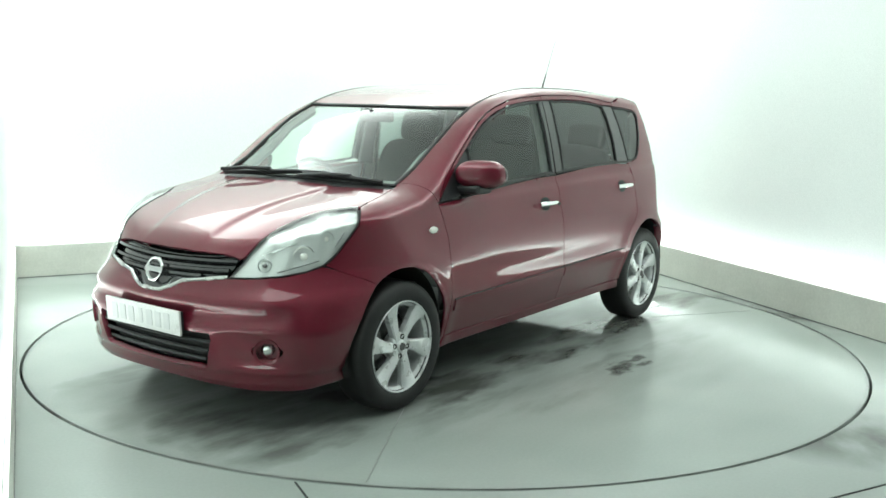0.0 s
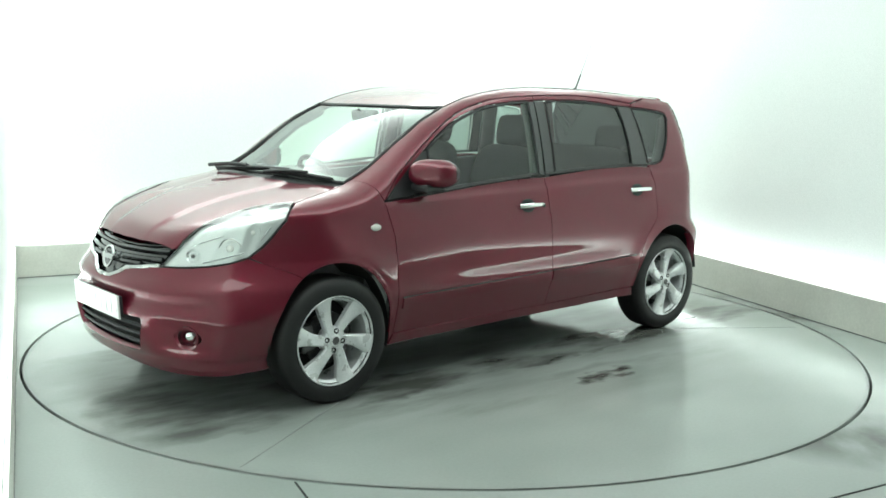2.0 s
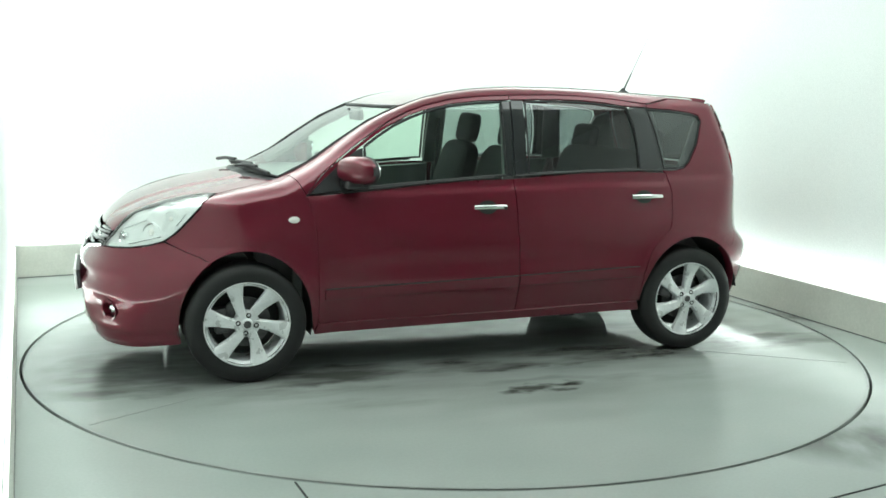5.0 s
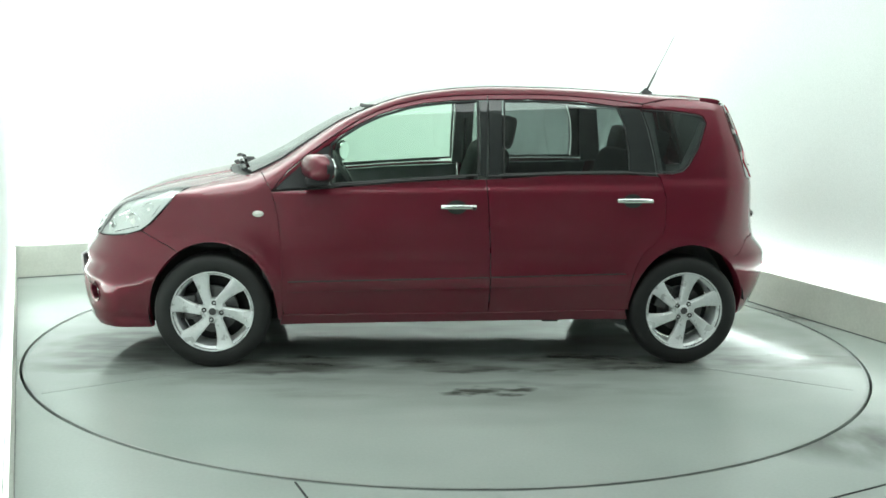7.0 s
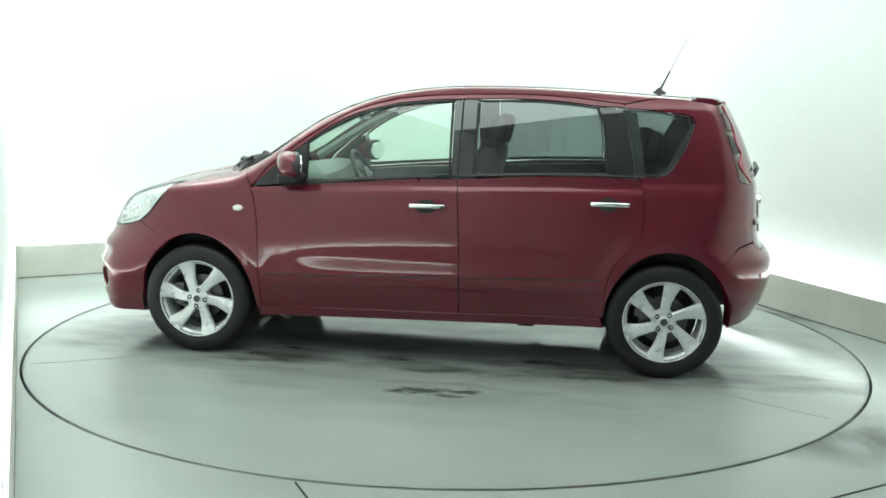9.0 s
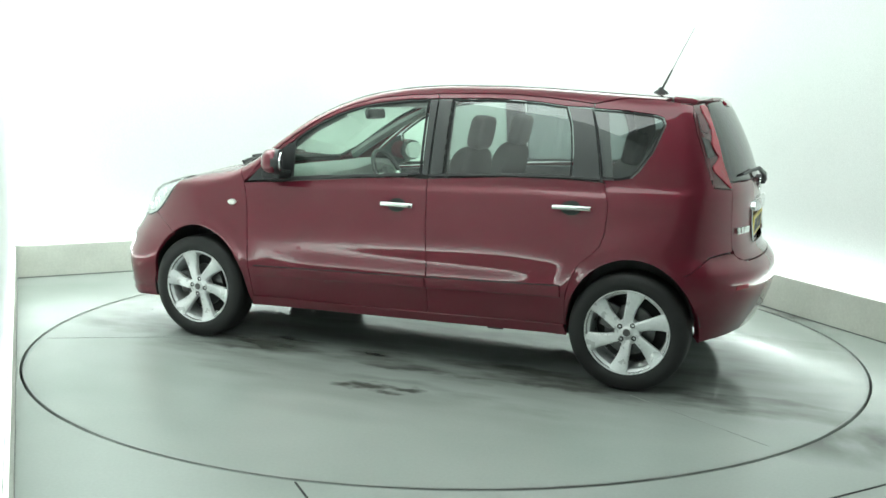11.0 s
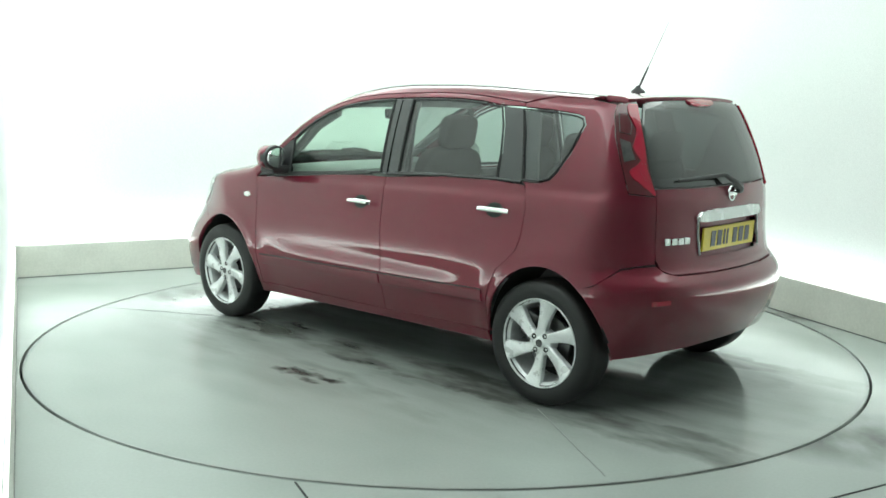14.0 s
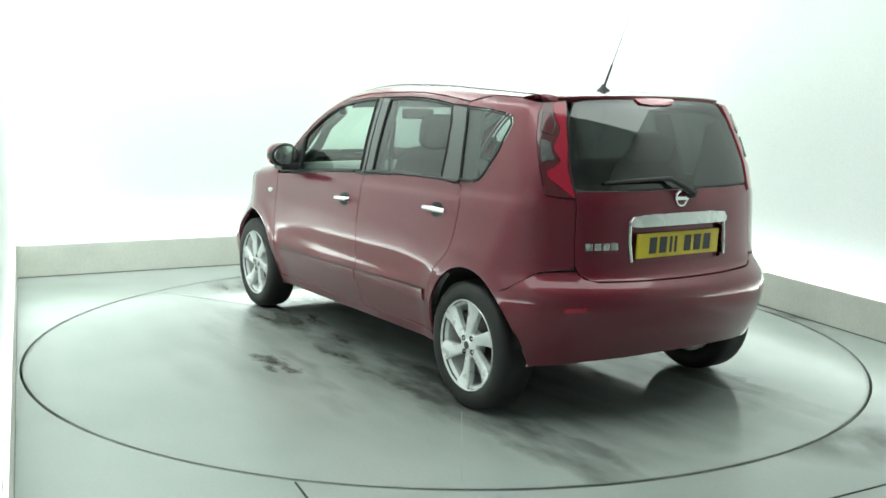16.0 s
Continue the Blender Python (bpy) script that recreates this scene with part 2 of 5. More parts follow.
def build_studio():
    names = ["wall_north", "wall_east", "wall_south", "wall_west"]
    for i, nm in enumerate(names):
        a, b = CORNERS[i], CORNERS[(i + 1) % 4]
        wall_run(nm, a, b, 0.12, 0.0, WALL_H, M_DIM_END if nm == "wall_south" else M_WALL,
                  "unseen grey end wall behind the camera, toned to set the car's reflections" if nm == "wall_south" else "plain brightly lit white studio wall above a pale skirting", "wall", e0=0.12, e1=0.12)
        if nm != "wall_south":
            s = wall_run("skirting", a, b, -0.003, 0.0, SKIRT_H, M_SKIRT, "tall pale grey-cream skirting board along the white wall",
                         "skirting", out=0.02, e0=-0.021, e1=-0.021)
            # thin dark strip painted in for the shade at the skirting's foot
            wall_run("skirting_shade", a, b, -0.018, 0.0, 0.006, M_BASE_SHADE, "dark strip painted in as shade where skirting meets floor", "joint", out=0.024, e0=-0.025, e1=-0.025)
            # wall-washing strip lamp lying on the skirting
            a3, b3 = Vector((*a, 0)), Vector((*b, 0))
            d = (b3 - a3).normalized()
            n_in = Vector((d.y, -d.x, 0))
            lit = min((b3 - a3).length, 6.2) - 0.2
            mid = (a3 + d * (lit / 2 + 0.1)) if nm != "wall_west" else (b3 - d * (lit / 2 + 0.1))
            lamp = bpy.data.lights.new("wall_washer", "AREA")
            lamp.shape, lamp.size, lamp.size_y = "RECTANGLE", lit, 0.05
            lamp.energy, lamp.color = WASH * lit, (0.895, 1.0, 0.96)
            ob = new("wall_washer", lamp)
            up = (Vector((0, 0, 1)) * 0.95 - n_in * 0.3).normalized()
            z = -up
            xa = d
            ya = z.cross(xa).normalized()
            ob.matrix_world = Matrix.Translation(mid + n_in * 0.055 + Vector((0, 0, SKIRT_H + 0.012))) @ Matrix((xa, ya, z)).transposed().to_4x4()
    # floor with a round hole for the table
    seg = 192
    inner = [(R_TABLE * math.cos(2 * math.pi * i / seg), R_TABLE * math.sin(2 * math.pi * i / seg)) for i in range(seg)]
    outer = []
    for x, y in inner:
        k = 12.0 / max(abs(x), abs(y))
        outer.append((x * k, y * k))
    verts = [(x, y, 0) for x, y in inner] + [(x, y, 0) for x, y in outer] + [(x, y, -0.06) for x, y in inner]
    faces = []
    for i in range(seg):
        j = (i + 1) % seg
        faces += [(i, i + seg, j + seg, j), (i, j, j + 2 * seg, i + 2 * seg)]
    tagged(mesh_ob("floor", verts, faces, M_FLOOR), "pale grey-green sealed concrete floor, damp and slightly glossy", "floor", kind="structure")
    pit = lathe([(0.01, -0.085), (R_TABLE + 0.05, -0.085), (R_TABLE + 0.05, -0.06), (R_TABLE, -0.06), (R_TABLE, -0.062), (0.01, -0.07)], 96, "Z")
    tagged(part("turntable_pit", pit, M_GAP), "dark gap round the edge of the turntable", "pit", kind="structure")
    # unseen ceiling: made to glow over the stage, toned grey over the camera's end
    c = [Vector((x, y, 0)) for x, y in CORNERS]
    m0, m1 = c[0].lerp(c[3], 0.60), c[1].lerp(c[2], 0.50)
    for q, mat, lab in (([c[0], c[1], m1, m0], M_LIGHT, "unseen white ceiling made to glow as the studio's light, brightest along the walls"),
                        ([m0, m1, c[2], c[3]], M_DIM_END, "unseen grey ceiling at the camera's end of the studio, toned to set the car's reflections")):
        top = [(v.x, v.y, WALL_H) for v in q] + [(v.x, v.y, WALL_H + 0.1) for v in q]
        tagged(mesh_ob("ceiling", top, [(0, 1, 2, 3), (7, 6, 5, 4), (0, 4, 5, 1), (1, 5, 6, 2), (2, 6, 7, 3), (3, 7, 4, 0)], mat), lab, "ceiling", kind="structure")
    # joints in the floor
    for a, b in (((-0.562, -2.385), (-0.433, -2.663)), ((1.380, -2.472), (1.879, -2.196))):
        a, b = Vector((*a, 0.0)), Vector((*b, 0.0))
        d = (b - a).normalized()
        n = Vector((-d.y, d.x, 0)) * 0.004
        q = [a - n, b - n, b + n, a + n]
        tagged(mesh_ob("floor_joint", [(*v.xy, 0.0005) for v in q] + [(*v.xy, 0.003) for v in q],
                       [(3, 2, 1, 0), (4, 5, 6, 7), (0, 1, 5, 4), (1, 2, 6, 5), (2, 3, 7, 6), (3, 0, 4, 7)], M_GAP),
               "dark filled joint in the concrete floor", "floor joint", kind="structure")


def build_table():
    r = R_TABLE - 0.013
    bm = lathe([(0.02, -0.04), (r, -0.04), (r, -0.004), (r - 0.004, 0.0), (0.02, 0.0)], 192, "Z")
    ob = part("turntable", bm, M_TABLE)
    part("edge_ring", lathe([(r - 0.012, 0.0), (r - 0.012, 0.0015), (r - 0.002, 0.0015), (r - 0.001, -0.002)], 192, "Z", closed=True), M_STEEL, ob, "thin steel edge of the turntable")
    for a, b in (((1.30, 0.715), (2.08, 1.16)), ((-1.30, 0.75), (-2.0, 1.22))):
        a, b = Vector((*a, 0)), Vector((*b, 0))
        d = (b - a)
        part("panel_joint", box(d.length, 0.004, 0.0016), M_FINE_JOINT, ob, "fine joint in the concrete top", m=Matrix.Translation((a + b) / 2) @ pose(0, 0, 0.0004, 0, 0, math.degrees(math.atan2(d.y, d.x))))
    return tagged(ob, "round grey concrete-topped turntable flush with the floor, wet and stained, with shade painted under the car", "turntable")


build_studio()
turntable = build_table()


from mathutils.geometry import delaunay_2d_cdt

# ================= the car's outer form =================
# Car space: x forward, y to its left, z up; the wheels stand at x = +-1.298.
def curve_of(*pairs):
    """A smooth curve through (at, value) pairs (monotone cubic)."""
    xs, ys = np.array(pairs, float).T
    d = np.diff(ys) / np.diff(xs)
    m = np.concatenate([[d[0]], np.where(d[:-1] * d[1:] > 0, 2 * d[:-1] * d[1:] / (d[:-1] + d[1:] + 1e-12), 0), [d[-1]]])

    def f(x):
        x = np.asarray(x, float)
        i = np.clip(np.searchsorted(xs, x) - 1, 0, len(xs) - 2)
        h = xs[i + 1] - xs[i]
        t = (x - xs[i]) / h
        tc = np.clip(t, 0, 1)
        v = ((2 * tc**3 - 3 * tc**2 + 1) * ys[i] + (tc**3 - 2 * tc**2 + tc) * h * m[i]
             + (-2 * tc**3 + 3 * tc**2) * ys[i + 1] + (tc**3 - tc**2) * h * m[i + 1])
        return v + np.where(t < 0, t * h * m[i], 0) + np.where(t > 1, (t - 1) * h * m[i + 1], 0)
    return f


TOP = curve_of((-2.2, 1.40), (-1.75, 1.480), (-1.6, 1.497), (-1.38, 1.512), (-1.1, 1.529), (-0.914, 1.540), (-0.736, 1.550), (-0.455, 1.557),
               (-0.25, 1.557), (-0.04, 1.547), (0.132, 1.526), (0.303, 1.491), (0.473, 1.435), (0.642, 1.367), (0.81, 1.273),
               (0.979, 1.170), (1.1, 1.107), (1.2, 1.067), (1.35, 1.031), (1.55, 0.986), (1.715, 0.936), (1.90, 0.847),
               (1.983, 0.775), (2.05, 0.70), (2.1, 0.6))
WIDE = curve_of((0.0, 0.67), (0.15, 0.728), (0.22, 0.757), (0.30, 0.783), (0.40, 0.812), (0.46, 0.828), (0.50, 0.834), (0.62, 0.836), (0.75, 0.826),
                (0.87, 0.803), (0.95, 0.788), (1.02, 0.770), (1.2, 0.728), (1.35, 0.685), (1.45, 0.650), (1.6, 0.58))
NOSE = curve_of((0.0, 1.86), (0.15, 2.0), (0.21, 2.05), (0.28, 2.08), (0.40, 2.10), (0.50, 2.10), (0.57, 2.09), (0.63, 2.055), (0.70, 2.025),
                (0.80, 1.975), (1.6, 1.8))
TAIL = curve_of((0.0, -1.70), (0.22, -1.785), (0.30, -1.835), (0.42, -1.893), (0.52, -1.918), (0.575, -1.922), (0.615, -1.912), (0.66, -1.875), (0.70, -1.842),
                (0.80, -1.826), (1.0, -1.812), (1.07, -1.790), (1.2, -1.744), (1.35, -1.674), (1.46, -1.612), (1.60, -1.52))


def smax(a, b, k):
    h = np.maximum(k - np.abs(a - b), 0) / k
    return np.maximum(a, b) + h * h * k * 0.25


def form(x, y, z):
    """Below zero inside the car's closed outer form."""
    x, y, z = np.broadcast_arrays(*(np.asarray(v, float) for v in (x, y, z)))
    ay = np.abs(y)
    sh = 0.14 * np.clip((1.35 - x) / 0.25, 0, 1) * np.clip((x - 0.45) / 0.5, 0, 1)
    crown = 0.055 + 0.045 * np.clip((x - 0.3) / 0.7, 0, 1)
    top = z - (TOP(x + sh * y * y) - crown * y * y)
    flare = np.zeros_like(x)
    for hx in (1.298, -1.298):
        d = np.hypot(x - hx, (z - 0.31) * np.where(z > 0.31, 0.895, 1.0))
        flare = flare + 0.012 * np.exp(-((d - 0.37) / 0.06) ** 2) + 0.007 * np.exp(-((d - 0.335) / 0.016) ** 2)
    rear = np.clip((-x - 1.0) / 0.7, 0, 1)
    wide = WIDE(z) + flare - rear**2 * (0.03 + 0.025 * np.clip((z - 0.9) / 0.5, 0, 1)) - 0.02 * np.clip((x - 0.9) / 0.7, 0, 1) ** 2
    side = ay - wide
    sweep = np.clip((z - 0.45) / 0.25, 0, 1)
    front = x - (NOSE(z) - (0.22 + 0.22 * sweep) * ay**2.2 - (0.8 + 0.4 * sweep) * ay**6)
    back = TAIL(z) + 0.22 * ay**2 + 0.6 * ay**6 - x
    k = 0.06 + 0.035 * np.clip((x - 0.9) / 0.4, 0, 1)
    return smax(smax(side, top, k), smax(smax(front, top, 0.07), smax(back, top, 0.05), 0.02), 0.06)


def normal_at(p):
    e = 0.004
    g = np.stack([form(*(p + e * d).T) - form(*(p - e * d).T) for d in np.eye(3)], -1)
    return g / np.linalg.norm(g, axis=-1, keepdims=True)


AXIS_F, AXIS_R = 0.75, -0.75


def start_way(mode, a, b):
    """Where a ray starts inside the car and its way, for two coordinates of a projection."""
    a, b = np.asarray(a, float), np.asarray(b, float)
    o, i = np.zeros_like(a), np.ones_like(a)
    if mode == "side":       # x, z
        return np.stack([a, o, b], -1), np.stack([o, i, o], -1)
    if mode == "top":        # x, y
        return np.stack([a, b, o + 0.6], -1), np.stack([o, o, i], -1)
    if mode == "roll":       # x, degrees from level up
        r = np.radians(b)
        return np.stack([a, o, o + 1.0], -1), np.stack([o, np.cos(r), np.sin(r)], -1)
    if mode == "rear":       # y, z
        return np.stack([o - 0.9, a, b], -1), np.stack([-i, o, o], -1)
    if mode == "front":      # y, z
        return np.stack([o + 0.9, a, b], -1), np.stack([i, o, o], -1)
    if mode == "nose":       # degrees from straight ahead, z
        r = np.radians(a)
        return np.stack([o + AXIS_F, o, b], -1), np.stack([np.cos(r), np.sin(r), o], -1)
    r = np.radians(a)        # "tail": degrees from straight behind towards the left side, z
    return np.stack([o + AXIS_R, o, b], -1), np.stack([-np.cos(r), np.sin(r), o], -1)


def lift(mode, a, b):
    """Points of the outer form for coordinates of a projection."""
    s, w = start_way(mode, a, b)
    lo, hi = np.zeros(len(s)), np.full(len(s), 2.0)
    for _ in range(26):
        m = (lo + hi) / 2
        inside = form(*(s + w * m[:, None]).T) < 0
        lo, hi = np.where(inside, m, lo), np.where(inside, hi, m)
    return s + w * lo[:, None]


def coords(mode, p):
    """The two coordinates of points in a projection."""
    x, y, z = np.asarray(p, float).T
    if mode == "side":
        return np.stack([x, z], -1)
    if mode == "top":
        return np.stack([x, y], -1)
    if mode == "roll":
        return np.stack([x, np.degrees(np.arctan2(z - 1.0, y))], -1)
    if mode in ("rear", "front"):
        return np.stack([y, z], -1)
    if mode == "nose":
        return np.stack([np.degrees(np.arctan2(y, x - AXIS_F)), z], -1)
    return np.stack([np.degrees(np.arctan2(y, AXIS_R - x)), z], -1)


def at(mode, *pts):
    """Points of the outer form."""
    a, b = np.array(pts, float).T
    return lift(mode, a, b)


def flowing(p, n=5):
    """An open line rounded through its points (Catmull-Rom)."""
    p = np.asarray(p, float)
    q = np.vstack([2 * p[0] - p[1], p, 2 * p[-1] - p[-2]])
    out = []
    for i in range(1, len(q) - 2):
        t = np.arange(n)[:, None] / n
        a, b, c, d = q[i - 1:i + 3]
        out.append(0.5 * (2 * b + (c - a) * t + (2 * a - 5 * b + 4 * c - d) * t**2 + (3 * b - a - 3 * c + d) * t**3))
    return np.vstack(out + [p[-1:]])


def flowing_loop(p, n=4):
    """A closed outline of the tail lamp rounded through its points."""
    p = np.asarray(p, float)
    q = flowing(np.vstack([p[-2:], p, p[:2]]), n)
    return at("tail", *q[2 * n:-2 * n])


def dense(p, step=0.02):
    """A closed outline with no edge longer than step."""
    out = []
    for a, b in zip(p, np.roll(p, -1, 0)):
        n = max(1, int(np.ceil(np.linalg.norm(b - a) / step)))
        out.append(a + (b - a) * (np.arange(n) / n)[:, None])
    return np.vstack(out)


def within(poly, p):
    """Which points lie inside an outline."""
    x, y = p[:, 0][:, None], p[:, 1][:, None]
    a, b = poly, np.roll(poly, -1, 0)
    cross = (a[:, 1] > y) != (b[:, 1] > y)
    xi = a[:, 0] + (y - a[:, 1]) / np.where(b[:, 1] == a[:, 1], 1e-9, b[:, 1] - a[:, 1]) * (b[:, 0] - a[:, 0])
    return (cross & (x < xi)).sum(1) % 2 == 1


def near_line(poly, p, d):
    a, b = poly, np.roll(poly, -1, 0)
    v = b - a
    t = np.clip(((p[:, None] - a) * v).sum(-1) / ((v * v).sum(-1) + 1e-12), 0, 1)
    return (np.linalg.norm(p[:, None] - (a + t[..., None] * v), axis=-1) < d).any(1)


def skin(name, mode, outline, mat, parent, label="", holes=(), out=0.0, rim=0.016, cell=0.03, mirror=False, dip=None, straight=False):
    """A panel cut out of the outer form. outline and holes: points on the form, in order. rim: depth of its turned-in edge."""
    sc = np.array([0.014, 1.0]) if mode in ("nose", "tail") else np.array([1.0, 0.012]) if mode == "roll" else np.array([1.0, 1.0])
    loops = [dense(coords(mode, o) * sc, cell * 0.7) for o in (outline, *holes)]
    lo, hi = loops[0].min(0), loops[0].max(0)
    gx, gy = np.meshgrid(np.arange(lo[0], hi[0], cell), np.arange(lo[1], hi[1], cell))
    grid = np.stack([gx.ravel(), gy.ravel()], -1)
    if len(grid):
        keep = within(loops[0], grid)
        for h in loops[1:]:
            keep &= ~within(h, grid)
        grid = grid[keep]
        for h in loops:
            if len(grid):
                grid = grid[~near_line(h, grid, cell * 0.45)]
    pts, edges = [], []
    for h in loops:
        k = len(pts)
        pts += [Vector(v) for v in h]
        edges += [(k + i, k + (i + 1) % len(h)) for i in range(len(h))]
    nb = len(pts)
    pts += [Vector(v) for v in grid]
    v2, _, f2, *_ = delaunay_2d_cdt(pts, edges, [], 0, 1e-6)
    v2 = np.array([tuple(v) for v in v2])
    f2 = np.array([f for f in f2 if len(f) == 3])
    c = v2[f2].mean(1)
    ok = within(loops[0], c)
    for h in loops[1:]:
        ok &= ~within(h, c)
    f2 = f2[ok]
    p3 = lift(mode, *(v2 / sc).T)
    nrm = normal_at(p3)
    p3 = p3 + nrm * out
    if dip is not None:
        p3 = p3 - nrm * dip(p3)[:, None]
    tri = p3[f2]
    fn = np.cross(tri[:, 1] - tri[:, 0], tri[:, 2] - tri[:, 0])
    flip = (fn * nrm[f2[:, 0]]).sum(1) < 0
    f2[flip] = f2[flip][:, ::-1]
    if dip is not None:
        # shade by the pressed surface, but keep the smooth form's normals along the rim
        tri = p3[f2]
        fn = np.cross(tri[:, 1] - tri[:, 0], tri[:, 2] - tri[:, 0])
        acc = np.zeros_like(p3)
        for k in range(3):
            np.add.at(acc, f2[:, k], fn)
        acc = acc / (np.linalg.norm(acc, axis=1, keepdims=True) + 1e-12)
        nrm = np.where((acc * nrm).sum(1, keepdims=True) > 0.3, acc, nrm)
    verts, faces, norms = list(p3), [tuple(f) for f in f2], list(nrm)
    count = {}
    for f in faces:
        for i in range(3):
            e = (f[i], f[(i + 1) % 3])
            count[e] = count.get(e, 0) + 1
    for (i, j) in [e for e in count if (e[1], e[0]) not in count]:
        k = len(verts)
        verts += [p3[j], p3[i], p3[i] - nrm[i] * rim, p3[j] - nrm[j] * rim]
        d = p3[j] - p3[i]
        sn = np.cross(d, nrm[i])
        sn = sn / (np.linalg.norm(sn) + 1e-9)
        norms += [nrm[j] * 0.5 + sn, nrm[i] * 0.5 + sn, sn, sn]
        faces.append((k, k + 1, k + 2, k + 3))
    verts, norms = np.array(verts), np.array(norms)
    norms = norms / np.linalg.norm(norms, axis=1, keepdims=True)
    if mirror:
        verts, norms = verts * (1, -1, 1), norms * (1, -1, 1)
        faces = [f[::-1] for f in faces]
    me = bpy.data.meshes.new(name)
    me.from_pydata(verts.tolist(), [], faces)
    me.materials.append(mat)
    me.shade_smooth()
    me.normals_split_custom_set_from_vertices(norms.tolist())
    ob = new(name, me)
    ob.parent = parent
    if label:
        ob["label"] = label
    return ob


def strip(name, line, radius, mat, parent, label="", out=0.0, mirror=False, closed=False, flat=None):
    """A seal or trim bead laid along a line on the outer form."""
    p = np.asarray(line, float)
    if closed:
        p = np.vstack([p, p[:1]])
    p = p + normal_at(p) * out
    if mirror:
        p = p * (1, -1, 1)
    return part(name, tube(p, radius, 6), mat, parent, label, smooth=True)


def flip(p):
    return np.asarray(p) * (1, -1, 1)


# ================= car materials =================
def paint_material():
    m = material("dark_red_metallic_paint", (0.10, 0.008, 0.014), 0.38, 0.45, Coat_Weight=1.0, Coat_Roughness=0.02, Coat_IOR=1.58, Specular_IOR_Level=0.15)
    nt, n, l, b = nodes_of(m)
    flake, film = add_noise(m, 900.0, 1.0), add_noise(m, 3.0, 5.0)
    c = ramp(m, flake, [(0.35, (0.108, 0.0055, 0.0165)), (0.65, (0.165, 0.010, 0.027))])
    l.new(mix(m, c, (0.15, 0.025, 0.038), mix(m, ramp(m, film, [(0.5, 0.0), (0.8, 1.0)]), (0.25, 0.25, 0.25), 1.0, "MULTIPLY")), b.inputs["Base Color"])
    l.new(ramp(m, film, [(0.3, 0.010), (0.8, 0.04)]), b.inputs["Coat Roughness"])
    return m


def glass_material(name, tint, gloss=0.01, base=0.09):
    """A thin tinted pane: see-through, with a mirror gloss that grows at grazing angles."""
    m = bpy.data.materials.new(name)
    m.use_nodes = True
    nt = m.node_tree
    n, l = nt.nodes, nt.links
    n.remove(n["Principled BSDF"])
    tr, gl, mx, lw = (n.new("ShaderNodeBsdfTransparent"), n.new("ShaderNodeBsdfGlossy"), n.new("ShaderNodeMixShader"), n.new("ShaderNodeLayerWeight"))
    tr.inputs[0].default_value = (*tint, 1)
    gl.inputs["Roughness"].default_value = gloss
    lw.inputs["Blend"].default_value = 0.5
    pw, ma = n.new("ShaderNodeMath"), n.new("ShaderNodeMath")
    pw.operation, ma.operation = "POWER", "MULTIPLY_ADD"
    pw.inputs[1].default_value = 4.5
    ma.inputs[1].default_value, ma.inputs[2].default_value = 1.0 - base, base
    l.new(lw.outputs["Facing"], pw.inputs[0])
    l.new(pw.outputs[0], ma.inputs[0])
    l.new(ma.outputs[0], mx.inputs[0])
    l.new(tr.outputs[0], mx.inputs[1])
    l.new(gl.outputs[0], mx.inputs[2])
    l.new(mx.outputs[0], n["Material Output"].inputs[0])
    return m


M_PAINT = paint_material()
M_GLASS = glass_material("green_tinted_glass", (0.77, 0.90, 0.82))
M_PRIVACY = glass_material("dark_privacy_glass", (0.38, 0.43, 0.42), base=0.12)
M_REARGLASS = glass_material("rear_privacy_glass", (0.05, 0.058, 0.056), base=0.13)
M_LENS = glass_material("clear_lamp_lens", (0.95, 0.97, 0.96))
M_BLACK = varied("black_plastic", (0.022, 0.024, 0.025), 0.45, scale=12, amount=0.3, grain=300)
M_GLOSSBLACK = material("gloss_black_trim", (0.02, 0.022, 0.023), 0.04, Coat_Weight=1.0, Coat_Roughness=0.02)
M_RUBBER = varied("tyre_rubber", (0.006, 0.0065, 0.0065), 0.6, scale=9, amount=0.3, grain=200)
M_SEAL = material("rubber_seal", (0.012, 0.013, 0.013), 0.5)
M_CHROME = material("chrome", (0.82, 0.83, 0.83), 0.09, 1.0)
M_SATIN = varied("satin_chrome", (0.74, 0.76, 0.75), 0.25, 1.0, scale=14, amount=0.06, relief=0.0)
M_ALLOY = varied("silver_alloy_paint", (0.72, 0.74, 0.74), 0.32, 0.25, scale=20, amount=0.08, relief=0.03)
M_DISC = varied("brake_disc_steel", (0.13, 0.13, 0.13), 0.4, 1.0, scale=30)
M_SEAT = varied("charcoal_seat_cloth", (0.038, 0.04, 0.042), 0.9, scale=10, grain=90, relief=0.12)
M_TRIM = varied("dark_grey_cabin_plastic", (0.21, 0.22, 0.218), 0.6, scale=8, grain=300)
M_LINING = varied("pale_grey_headlining", (0.40, 0.41, 0.40), 0.9, scale=8, grain=300)
M_REFLECT = material("lamp_reflector", (0.84, 0.87, 0.86), 0.2, 0.5)
M_RED = material("red_lamp_lens", (0.33, 0.007, 0.028), 0.10, Coat_Weight=1.0)
M_SMOKE = material("smoked_lamp_lens", (0.085, 0.012, 0.018), 0.12, Coat_Weight=1.0)
M_WHITEPLATE = varied("white_number_plate", (0.82, 0.83, 0.82), 0.35, scale=15, amount=0.04, relief=0.0)
M_YELLOW = varied("yellow_number_plate", (0.72, 0.55, 0.03), 0.35, scale=15, amount=0.05, relief=0.0)
M_INK = material("black_plate_bars", (0.02, 0.02, 0.02), 0.4)
M_GREYINK = material("pale_grey_plate_bars", (0.70, 0.71, 0.71), 0.4)
